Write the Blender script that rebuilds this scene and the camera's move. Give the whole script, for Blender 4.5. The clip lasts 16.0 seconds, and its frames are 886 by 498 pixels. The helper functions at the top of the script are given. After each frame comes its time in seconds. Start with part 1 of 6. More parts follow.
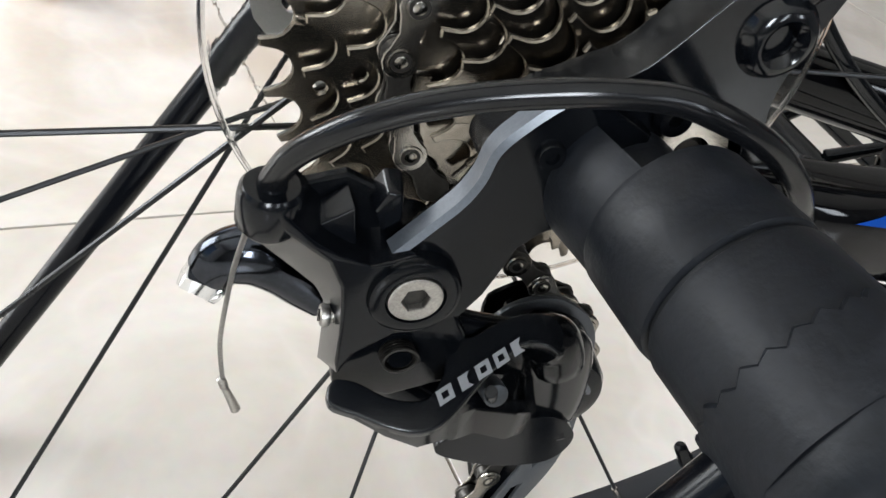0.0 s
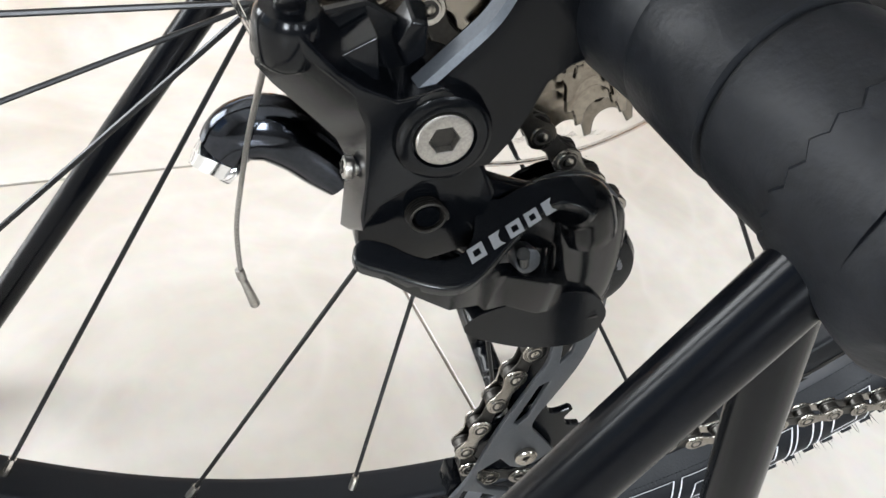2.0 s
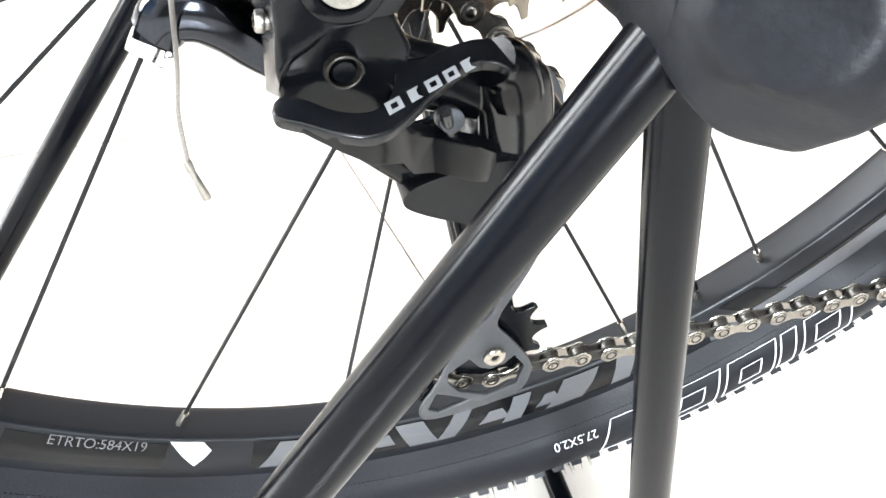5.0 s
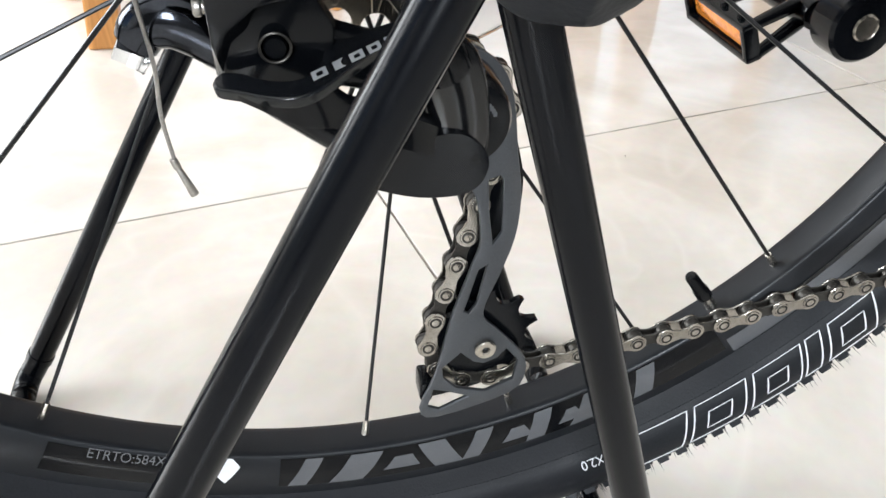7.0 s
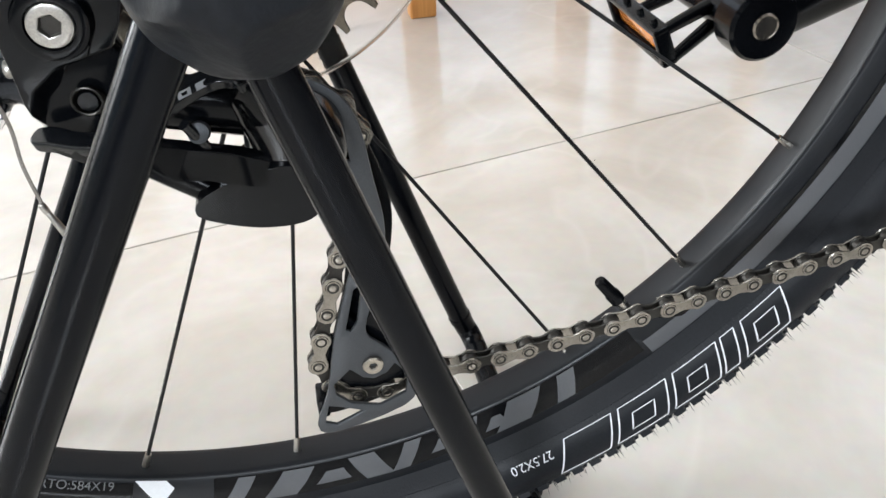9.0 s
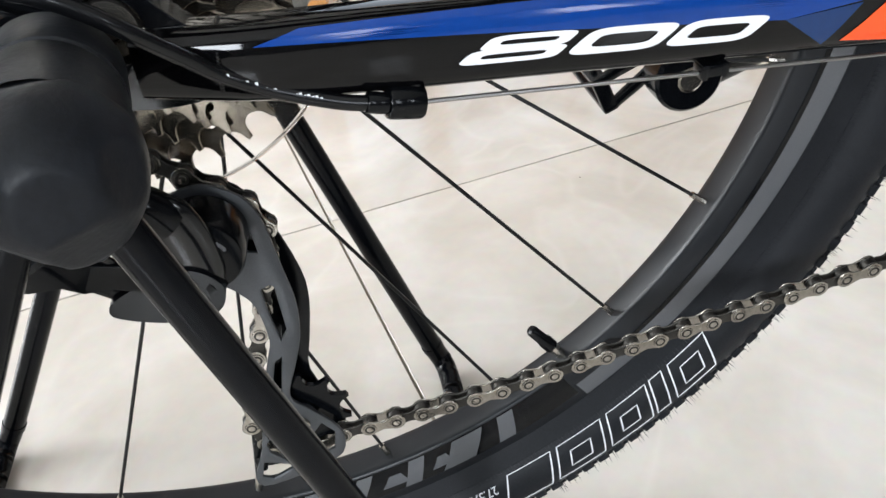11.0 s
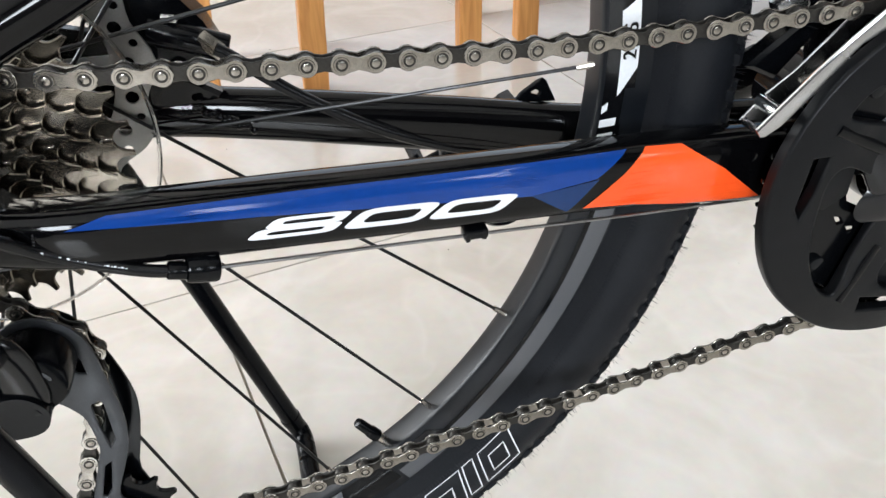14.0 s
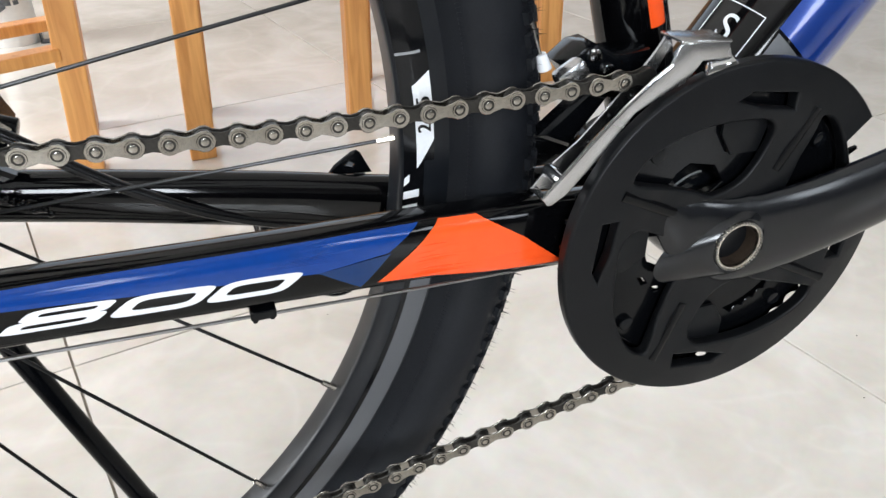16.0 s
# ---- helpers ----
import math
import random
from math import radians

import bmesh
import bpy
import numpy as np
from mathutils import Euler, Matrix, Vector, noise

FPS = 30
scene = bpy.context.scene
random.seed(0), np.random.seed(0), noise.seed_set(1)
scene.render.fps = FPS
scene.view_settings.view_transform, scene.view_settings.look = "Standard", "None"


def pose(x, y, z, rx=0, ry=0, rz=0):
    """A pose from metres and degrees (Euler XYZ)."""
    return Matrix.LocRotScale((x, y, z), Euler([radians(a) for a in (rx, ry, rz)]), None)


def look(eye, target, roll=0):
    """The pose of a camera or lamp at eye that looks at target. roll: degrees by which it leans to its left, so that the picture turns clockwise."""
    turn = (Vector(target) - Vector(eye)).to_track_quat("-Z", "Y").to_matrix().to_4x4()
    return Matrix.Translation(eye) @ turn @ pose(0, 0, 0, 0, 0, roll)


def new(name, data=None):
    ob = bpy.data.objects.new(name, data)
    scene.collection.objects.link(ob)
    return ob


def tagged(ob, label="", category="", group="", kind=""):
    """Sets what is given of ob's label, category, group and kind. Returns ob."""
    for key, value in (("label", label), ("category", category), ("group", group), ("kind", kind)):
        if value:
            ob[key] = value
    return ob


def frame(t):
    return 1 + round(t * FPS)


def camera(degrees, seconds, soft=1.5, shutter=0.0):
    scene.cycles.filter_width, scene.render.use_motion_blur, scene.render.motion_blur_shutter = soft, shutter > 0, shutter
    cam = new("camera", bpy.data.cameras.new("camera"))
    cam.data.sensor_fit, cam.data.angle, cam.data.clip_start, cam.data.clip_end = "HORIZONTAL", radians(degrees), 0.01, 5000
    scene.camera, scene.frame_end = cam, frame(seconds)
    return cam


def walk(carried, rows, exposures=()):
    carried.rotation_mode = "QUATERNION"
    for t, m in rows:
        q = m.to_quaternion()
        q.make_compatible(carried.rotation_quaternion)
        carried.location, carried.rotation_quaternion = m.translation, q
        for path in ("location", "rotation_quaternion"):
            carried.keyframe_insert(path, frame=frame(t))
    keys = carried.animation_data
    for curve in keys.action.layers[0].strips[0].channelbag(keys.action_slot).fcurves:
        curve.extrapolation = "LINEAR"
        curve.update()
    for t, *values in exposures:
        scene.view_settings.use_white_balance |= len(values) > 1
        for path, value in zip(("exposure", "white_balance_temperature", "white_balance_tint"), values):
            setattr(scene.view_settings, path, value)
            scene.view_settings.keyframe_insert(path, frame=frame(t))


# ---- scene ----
cam = camera(57.21, 16.0)
# seconds, place, turn
PATH = [
    (0.0, -0.0798, -0.1996, 0.4561, 50.95, -13.18, -13.16),
    (0.5, -0.0824, -0.2036, 0.4484, 51.06, -12.74, -13.87),
    (1.0, -0.0802, -0.2075, 0.4449, 51.08, -11.66, -14.67),
    (1.5, -0.0819, -0.2087, 0.4345, 49.94, -11.66, -14.59),
    (2.0, -0.0823, -0.2090, 0.4304, 49.25, -11.23, -14.64),
    (2.5, -0.0815, -0.2104, 0.4279, 48.99, -10.88, -14.87),
    (3.0, -0.0803, -0.2112, 0.4255, 48.84, -10.63, -15.03),
    (3.5, -0.0779, -0.2125, 0.4214, 48.42, -10.19, -15.20),
    (4.0, -0.0767, -0.2210, 0.4235, 47.93, -9.47, -15.46),
    (4.5, -0.0712, -0.2289, 0.4205, 47.83, -8.94, -15.79),
    (7.0, -0.0328, -0.2831, 0.4036, 54.43, -1.78, -12.05),
    (7.5, -0.0206, -0.2907, 0.4039, 54.58, -0.36, -11.85),
    (8.0, -0.0050, -0.2968, 0.4095, 54.82, 0.71, -12.04),
    (8.5, 0.0094, -0.3007, 0.4111, 55.26, 1.56, -12.29),
    (11.0, 0.0815, -0.3158, 0.4561, 54.09, 5.28, -10.37),
    (11.5, 0.0842, -0.3177, 0.4723, 54.20, 4.83, -10.94),
    (12.0, 0.0877, -0.3220, 0.4927, 54.99, 4.08, -11.20),
    (12.5, 0.0907, -0.3245, 0.5053, 56.46, 2.93, -11.51),
    (13.0, 0.0982, -0.3312, 0.5117, 56.54, 2.44, -11.93),
    (13.5, 0.1130, -0.3387, 0.5166, 56.34, 1.84, -12.72),
    (14.0, 0.1300, -0.3456, 0.5207, 55.83, 1.00, -14.39),
    (14.5, 0.1469, -0.3526, 0.5253, 56.76, 0.49, -16.14),
    (15.0, 0.1587, -0.3554, 0.5268, 57.69, 0.08, -17.52),
    (15.5, 0.1721, -0.3553, 0.5255, 58.12, 0.28, -18.56),
    (16.0, 0.1907, -0.3563, 0.5268, 59.53, 0.51, -19.70),
]
EXPOSURE = [(0.0, -0.03), (2.0, 0.08), (2.6, 0.42), (3.0, 1.38), (3.5, 1.62), (4.0, 1.95), (4.5, 1.6), (4.7, 1.5), (5.8, 0.75), (6.8, 0.17), (7.5, 0.14), (8.5, -0.03), (11.0, -0.1), (13.0, -0.12), (16.0, -0.09)]
walk(cam, [(t, pose(x, y, z, rx, ry, rz)) for t, x, y, z, rx, ry, rz in PATH],
     exposures=EXPOSURE)

# ---- world, light ----
world = bpy.data.worlds.new("sky")
scene.world = world
world.use_nodes = True
wn = world.node_tree
sky = wn.nodes.new("ShaderNodeTexSky")
sky.sky_type, sky.sun_disc = "NISHITA", False
sky.sun_elevation, sky.sun_rotation = radians(38), radians(200)
wn.links.new(sky.outputs[0], wn.nodes["Background"].inputs[0])
wn.nodes["Background"].inputs[1].default_value = 0.12


def area(name, m, sx, sy, power, colour=(1, 1, 1)):
    data = bpy.data.lights.new(name, "AREA")
    data.shape, data.size, data.size_y, data.energy, data.color = "RECTANGLE", sx, sy, power, colour
    ob = new(name, data)
    ob.matrix_world = m
    return ob


# lamps at unseen windows: wide beyond the stools, smaller ones behind the camera
area("window_light_north", look((0.3, 4.3, 1.85), (0.3, 0, 1.2)), 5.6, 1.4, 35, (0.93, 0.975, 1.0))
# fill lamp added at the west side to brighten the floor
area("fill_light_west", look((-3.3, 1.6, 1.45), (0, 1.0, 0.8)), 2.4, 1.8, 250, (0.94, 0.975, 1.0))
area("south_light", look((-0.86, -3.3, 1.65), (-0.3, 0, 0.6)), 0.70, 1.2, 115, (0.86, 0.93, 1.0))
# small lamp added to put a highlight on the seatstay
area("south_light", look((2.9, -3.3, 1.65), (0.3, 0, 0.4)), 0.40, 0.9, 15, (0.86, 0.93, 1.0))
area("south_light", look((1.0, -3.3, 1.65), (0.6, 0, 0.6)), 0.40, 1.2, 18, (0.86, 0.93, 1.0))


# ---- materials ----
def material(name, base, rough=0.5, metal=0.0, grain=0.0, grain_scale=200.0, bump=0.0, wear=0.0, wear_scale=20.0, wear_colour=None, coat=0.0, vary=0.0, spec=0.5, alpha=1.0):
    """A surface with fine grain, larger wear, bump and an even spread between alike pieces."""
    m = bpy.data.materials.new(name)
    m.use_nodes = True
    nt = m.node_tree
    b = nt.nodes["Principled BSDF"]
    b.inputs["Metallic"].default_value = metal
    b.inputs["Roughness"].default_value = rough
    b.inputs["Coat Weight"].default_value = coat
    b.inputs["Coat Roughness"].default_value = 0.04
    b.inputs["Specular IOR Level"].default_value = spec
    b.inputs["Base Color"].default_value = (*base, 1)
    tc = nt.nodes.new("ShaderNodeTexCoord")
    col = None

    def noise_tex(scale, detail):
        n = nt.nodes.new("ShaderNodeTexNoise")
        n.inputs["Scale"].default_value, n.inputs["Detail"].default_value = scale, detail
        nt.links.new(tc.outputs["Object"], n.inputs["Vector"])
        return n

    def mix(a, bcol, fac_socket, fac=None):
        x = nt.nodes.new("ShaderNodeMix")
        x.data_type = "RGBA"
        if fac_socket is not None:
            nt.links.new(fac_socket, x.inputs[0])
        else:
            x.inputs[0].default_value = fac
        for sock, v in ((x.inputs[6], a), (x.inputs[7], bcol)):
            if isinstance(v, tuple):
                sock.default_value = (*v, 1)
            else:
                nt.links.new(v, sock)
        return x.outputs[2]

    def ramp(sock, lo, hi):
        r = nt.nodes.new("ShaderNodeMapRange")
        r.inputs[1].default_value, r.inputs[2].default_value = lo, hi
        nt.links.new(sock, r.inputs[0])
        return r.outputs[0]

    g = noise_tex(grain_scale, 4.0)
    w = noise_tex(wear_scale, 5.0)
    k = max(grain, 0.02)
    col = mix(tuple(c * (1 - k) for c in base), tuple(min(1, c * (1 + k)) for c in base), ramp(g.outputs[0], 0.3, 0.7))
    if wear > 0:
        f = nt.nodes.new("ShaderNodeMath")
        f.operation = "MULTIPLY"
        nt.links.new(ramp(w.outputs[0], 0.5, 0.72), f.inputs[0])
        f.inputs[1].default_value = wear
        col = mix(col, tuple(wear_colour or tuple(c * 0.6 for c in base)), f.outputs[0])
    if vary > 0:
        oi = nt.nodes.new("ShaderNodeObjectInfo")
        hv = nt.nodes.new("ShaderNodeHueSaturation")
        nt.links.new(col, hv.inputs["Color"])
        mr = nt.nodes.new("ShaderNodeMapRange")
        mr.inputs[3].default_value, mr.inputs[4].default_value = 1 - vary, 1 + vary
        nt.links.new(oi.outputs["Random"], mr.inputs[0])
        nt.links.new(mr.outputs[0], hv.inputs["Value"])
        col = hv.outputs[0]
    nt.links.new(col, b.inputs["Base Color"])
    rr = nt.nodes.new("ShaderNodeMapRange")
    rr.inputs[1].default_value, rr.inputs[2].default_value = 0.25, 0.75
    rr.inputs[3].default_value, rr.inputs[4].default_value = max(0.02, rough * 0.8), min(1, rough * 1.25)
    nt.links.new(w.outputs[0], rr.inputs[0])
    nt.links.new(rr.outputs[0], b.inputs["Roughness"])
    if bump > 0:
        bp = nt.nodes.new("ShaderNodeBump")
        bp.inputs["Strength"].default_value, bp.inputs["Distance"].default_value = min(1.0, bump), 0.0004
        nt.links.new(g.outputs[0], bp.inputs["Height"])
        nt.links.new(bp.outputs[0], b.inputs["Normal"])
    return m


def glass(name, tint=(1, 1, 1), rough=0.02):
    m = bpy.data.materials.new(name)
    m.use_nodes = True
    nt = m.node_tree
    b = nt.nodes["Principled BSDF"]
    b.inputs["Base Color"].default_value = (*tint, 1)
    b.inputs["Transmission Weight"].default_value = 1.0
    b.inputs["Roughness"].default_value = rough
    b.inputs["IOR"].default_value = 1.15
    n = nt.nodes.new("ShaderNodeTexNoise")
    n.inputs["Scale"].default_value = 60
    bp = nt.nodes.new("ShaderNodeBump")
    bp.inputs["Strength"].default_value, bp.inputs["Distance"].default_value = 0.1, 0.0003
    nt.links.new(n.outputs[0], bp.inputs["Height"])
    nt.links.new(bp.outputs[0], b.inputs["Normal"])
    return m


def tile_stone():
    """Polished cream porcelain with soft clouds and faint veins."""
    m = bpy.data.materials.new("polished_tile")
    m.use_nodes = True
    nt = m.node_tree
    b = nt.nodes["Principled BSDF"]
    tc = nt.nodes.new("ShaderNodeTexCoord")
    oi = nt.nodes.new("ShaderNodeObjectInfo")
    add = nt.nodes.new("ShaderNodeVectorMath")
    sc = nt.nodes.new("ShaderNodeVectorMath")
    sc.operation = "SCALE"
    sc.inputs["Scale"].default_value = 40
    cmb = nt.nodes.new("ShaderNodeCombineXYZ")
    nt.links.new(oi.outputs["Random"], cmb.inputs[0])
    nt.links.new(oi.outputs["Random"], cmb.inputs[2])
    nt.links.new(cmb.outputs[0], sc.inputs[0])
    nt.links.new(tc.outputs["Object"], add.inputs[0])
    nt.links.new(sc.outputs[0], add.inputs[1])
    big = nt.nodes.new("ShaderNodeTexNoise")
    big.inputs["Scale"].default_value, big.inputs["Detail"].default_value, big.inputs["Distortion"].default_value = 5.0, 6.0, 1.2
    nt.links.new(add.outputs[0], big.inputs["Vector"])
    cr = nt.nodes.new("ShaderNodeValToRGB")
    cr.color_ramp.elements[0].position, cr.color_ramp.elements[0].color = 0.33, (0.62, 0.575, 0.515, 1)
    cr.color_ramp.elements[1].position, cr.color_ramp.elements[1].color = 0.64, (0.74, 0.70, 0.655, 1)
    mid = cr.color_ramp.elements.new(0.5)
    mid.color = (0.68, 0.638, 0.582, 1)
    nt.links.new(big.outputs[0], cr.inputs[0])
    fine = nt.nodes.new("ShaderNodeTexNoise")
    fine.inputs["Scale"].default_value, fine.inputs["Detail"].default_value = 90.0, 3.0
    nt.links.new(add.outputs[0], fine.inputs["Vector"])
    hv = nt.nodes.new("ShaderNodeMix")
    hv.data_type, hv.blend_type = "RGBA", "MULTIPLY"
    hv.inputs[0].default_value = 0.12
    nt.links.new(cr.outputs[0], hv.inputs[6])
    nt.links.new(fine.outputs[1], hv.inputs[7])
    # pale threads and flakes in the glaze
    vein = nt.nodes.new("ShaderNodeTexNoise")
    vein.inputs["Scale"].default_value, vein.inputs["Detail"].default_value, vein.inputs["Distortion"].default_value = 4.0, 2.0, 1.5
    nt.links.new(add.outputs[0], vein.inputs["Vector"])
    off = nt.nodes.new("ShaderNodeMath")
    off.operation = "SUBTRACT"
    off.inputs[1].default_value = 0.5
    nt.links.new(vein.outputs[0], off.inputs[0])
    ab = nt.nodes.new("ShaderNodeMath")
    ab.operation = "ABSOLUTE"
    nt.links.new(off.outputs[0], ab.inputs[0])
    thin = nt.nodes.new("ShaderNodeMapRange")
    thin.inputs[1].default_value, thin.inputs[2].default_value, thin.inputs[3].default_value, thin.inputs[4].default_value = 0.0, 0.05, 0.16, 0.0
    nt.links.new(ab.outputs[0], thin.inputs[0])
    vm = nt.nodes.new("ShaderNodeMix")
    vm.data_type = "RGBA"
    vm.inputs[7].default_value = (0.84, 0.81, 0.77, 1)
    nt.links.new(thin.outputs[0], vm.inputs[0])
    nt.links.new(hv.outputs[2], vm.inputs[6])
    nt.links.new(vm.outputs[2], b.inputs["Base Color"])
    b.inputs["Roughness"].default_value = 0.11
    b.inputs["Specular IOR Level"].default_value = 0.33
    return m


def wood(name, light, dark):
    m = bpy.data.materials.new(name)
    m.use_nodes = True
    nt = m.node_tree
    b = nt.nodes["Principled BSDF"]
    tc = nt.nodes.new("ShaderNodeTexCoord")
    mp = nt.nodes.new("ShaderNodeMapping")
    mp.inputs["Scale"].default_value = (30, 30, 2.0)
    nt.links.new(tc.outputs["Object"], mp.inputs[0])
    n = nt.nodes.new("ShaderNodeTexNoise")
    n.inputs["Scale"].default_value, n.inputs["Detail"].default_value, n.inputs["Distortion"].default_value = 2.0, 6.0, 1.5
    nt.links.new(mp.outputs[0], n.inputs["Vector"])
    cr = nt.nodes.new("ShaderNodeValToRGB")
    cr.color_ramp.elements[0].position, cr.color_ramp.elements[0].color = 0.3, (*dark, 1)
    cr.color_ramp.elements[1].position, cr.color_ramp.elements[1].color = 0.65, (*light, 1)
    nt.links.new(n.outputs[0], cr.inputs[0])
    nt.links.new(cr.outputs[0], b.inputs["Base Color"])
    b.inputs["Roughness"].default_value = 0.38
    bp = nt.nodes.new("ShaderNodeBump")
    bp.inputs["Strength"].default_value, bp.inputs["Distance"].default_value = 0.15, 0.001
    nt.links.new(n.outputs[0], bp.inputs["Height"])
    nt.links.new(bp.outputs[0], b.inputs["Normal"])
    return m


M_TILE = tile_stone()
M_GROUT = material("grout", (0.33, 0.29, 0.24), 0.8, grain=0.15, grain_scale=300)
M_WALL = material("white_wall", (0.74, 0.72, 0.69), 0.7, grain=0.03, grain_scale=80, bump=0.2, wear=0.2, wear_scale=3)
M_WALL_DARK = material("dark_unseen_wall", (0.14, 0.135, 0.13), 0.7, grain=0.08, grain_scale=60, bump=0.2, wear=0.3, wear_scale=3, wear_colour=(0.08, 0.078, 0.075))
M_WALL_TAN = material("tan_unseen_wall", (0.28, 0.175, 0.115), 0.6, grain=0.1, grain_scale=40, wear=0.4, wear_scale=2, wear_colour=(0.25, 0.16, 0.11))
M_BOLT = material("brushed_bolt", (0.40, 0.385, 0.36), 0.33, 1.0, grain=0.15, grain_scale=1800, bump=0.05)
M_CEIL = material("ceiling_paint", (0.78, 0.77, 0.75), 0.8, grain=0.02)
M_TYRE = material("tyre_rubber", (0.0075, 0.0086, 0.0112), 0.48, grain=0.2, grain_scale=900, bump=0.3, wear=0.35, wear_scale=25, wear_colour=(0.013, 0.0145, 0.0178), spec=0.2)
M_RIM = material("rim_black", (0.0055, 0.0068, 0.0092), 0.34, grain=0.15, grain_scale=1200, bump=0.08, wear=0.15, wear_scale=40, wear_colour=(0.009, 0.0105, 0.0135), spec=0.3)
M_GREY_DECAL = material("grey_decal", (0.085, 0.088, 0.095), 0.35, grain=0.05, grain_scale=900)
M_BLACK_DECAL = material("gloss_black_decal", (0.0035, 0.0037, 0.0045), 0.12, grain=0.05, spec=0.22)
M_WHITE = material("white_print", (0.80, 0.82, 0.85), 0.35, grain=0.03, grain_scale=700)
M_GREY_PRINT = material("grey_print", (0.27, 0.275, 0.285), 0.4, grain=0.06, grain_scale=1500)
M_FAINT_PRINT = material("faint_grey_print", (0.085, 0.087, 0.092), 0.45, grain=0.06, grain_scale=1500)
M_SPOKE = material("spoke_black", (0.015, 0.015, 0.016), 0.3, 0.6, grain=0.1)
M_NIPPLE = material("nipple_brass_nickel", (0.62, 0.58, 0.52), 0.25, 1.0, grain=0.1, grain_scale=900)
M_STEEL = material("nickel_steel", (0.47, 0.435, 0.385), 0.23, 1.0, grain=0.12, grain_scale=700, wear=0.35, wear_scale=120, wear_colour=(0.30, 0.27, 0.23))
M_LINK = material("chain_plate", (0.33, 0.31, 0.28), 0.21, 1.0, grain=0.1, grain_scale=800, wear=0.5, wear_scale=140, wear_colour=(0.20, 0.18, 0.15), vary=0.12)
M_LINK_DARK = material("chain_inner_plate", (0.045, 0.042, 0.038), 0.38, 0.8, grain=0.15, grain_scale=800)
M_COG = material("cassette_nickel", (0.24, 0.215, 0.18), 0.22, 1.0, grain=0.15, grain_scale=700, wear=0.6, wear_scale=90, wear_colour=(0.085, 0.072, 0.058), vary=0.18)
M_CHROME = material("chrome", (0.78, 0.79, 0.8), 0.1, 1.0, grain=0.03)
M_GLOSS = material("gloss_black_paint", (0.0016, 0.0016, 0.002), 0.07, 0.0, grain=0.05, spec=0.26)
# lighter copy of the gloss black with more specular, imitating the dropout's bright reflections
M_DROPOUT_LIT = material("gloss_black_lit_dropout", (0.0026, 0.0030, 0.0040), 0.13, grain=0.1, grain_scale=1200, bump=0.03, wear=0.3, wear_scale=90, wear_colour=(0.006, 0.007, 0.009), spec=0.42)
M_BLUE = material("blue_decal", (0.003, 0.042, 0.24), 0.12, grain=0.05, spec=0.4)
M_BLUE_DARK = material("dark_blue_decal", (0.004, 0.03, 0.12), 0.12, grain=0.05, spec=0.4)
M_ORANGE = material("orange_decal", (0.95, 0.10, 0.018), 0.12, grain=0.03, spec=0.4)
M_PLASTIC = material("black_plastic", (0.0022, 0.0026, 0.0034), 0.16, grain=0.15, grain_scale=1500, bump=0.03, spec=0.2)
M_SATIN = material("satin_black_alloy", (0.0028, 0.0033, 0.0044), 0.16, 0.0, grain=0.1, grain_scale=1500, bump=0.03, wear=0.1, wear_scale=60, wear_colour=(0.007, 0.008, 0.010), spec=0.24)
M_LINKARM = material("satin_link_alloy", (0.0045, 0.0052, 0.0066), 0.22, grain=0.1, grain_scale=1500, bump=0.05, wear=0.1, wear_scale=60, wear_colour=(0.015, 0.016, 0.018), spec=0.4)
M_KNUCKLE = material("polished_black_knuckle", (0.003, 0.0033, 0.004), 0.14, grain=0.08, grain_scale=1500, bump=0.03, spec=0.5)
M_BLACK_CHROME = material("black_chrome", (0.045, 0.049, 0.058), 0.13, 1.0, grain=0.1, grain_scale=900, wear=0.3, wear_scale=120, wear_colour=(0.02, 0.022, 0.027))
M_GREY_ALLOY = material("grey_anodised_alloy", (0.06, 0.064, 0.07), 0.36, 0.5, grain=0.12, grain_scale=1800, bump=0.05)
M_ROTOR = material("rotor_steel", (0.30, 0.30, 0.295), 0.34, 1.0, grain=0.1, grain_scale=1500, wear=0.3, wear_scale=60, wear_colour=(0.22, 0.22, 0.215))
M_HANGER = material("hanger_alloy", (0.085, 0.095, 0.110), 0.36, 0.25, grain=0.1, grain_scale=1500, bump=0.05)
M_RUBBER = material("matt_rubber", (0.0048, 0.0060, 0.0084), 0.46, grain=0.25, grain_scale=500, bump=0.35, wear=0.5, wear_scale=45, wear_colour=(0.016, 0.0182, 0.023), spec=0.22)
M_POWDER = material("powder_coat_black", (0.0022, 0.0027, 0.0040), 0.2, grain=0.15, grain_scale=1500, bump=0.03, wear=0.12, wear_scale=60, wear_colour=(0.005, 0.006, 0.0085), spec=0.15)
M_CABLE = material("cable_housing", (0.004, 0.0042, 0.005), 0.2, grain=0.1, spec=0.32)
M_WIRE = material("steel_cable", (0.30, 0.29, 0.28), 0.35, 1.0, grain=0.25, grain_scale=2500)
M_REFL = material("amber_reflector", (0.62, 0.19, 0.015), 0.2, grain=0.25, grain_scale=350, bump=0.6, coat=1.0)
M_WOOD = wood("pine_wood", (0.74, 0.36, 0.11), (0.52, 0.21, 0.05))
M_GUARD = material("guard_plastic", (0.0050, 0.0054, 0.0062), 0.36, grain=0.2, grain_scale=1400, bump=0.2, wear=0.2, wear_scale=50, wear_colour=(0.008, 0.0084, 0.0098), spec=0.18)
M_SPIDER = material("painted_spider", (0.002, 0.0022, 0.0028), 0.14, grain=0.1, grain_scale=1200, spec=0.2)
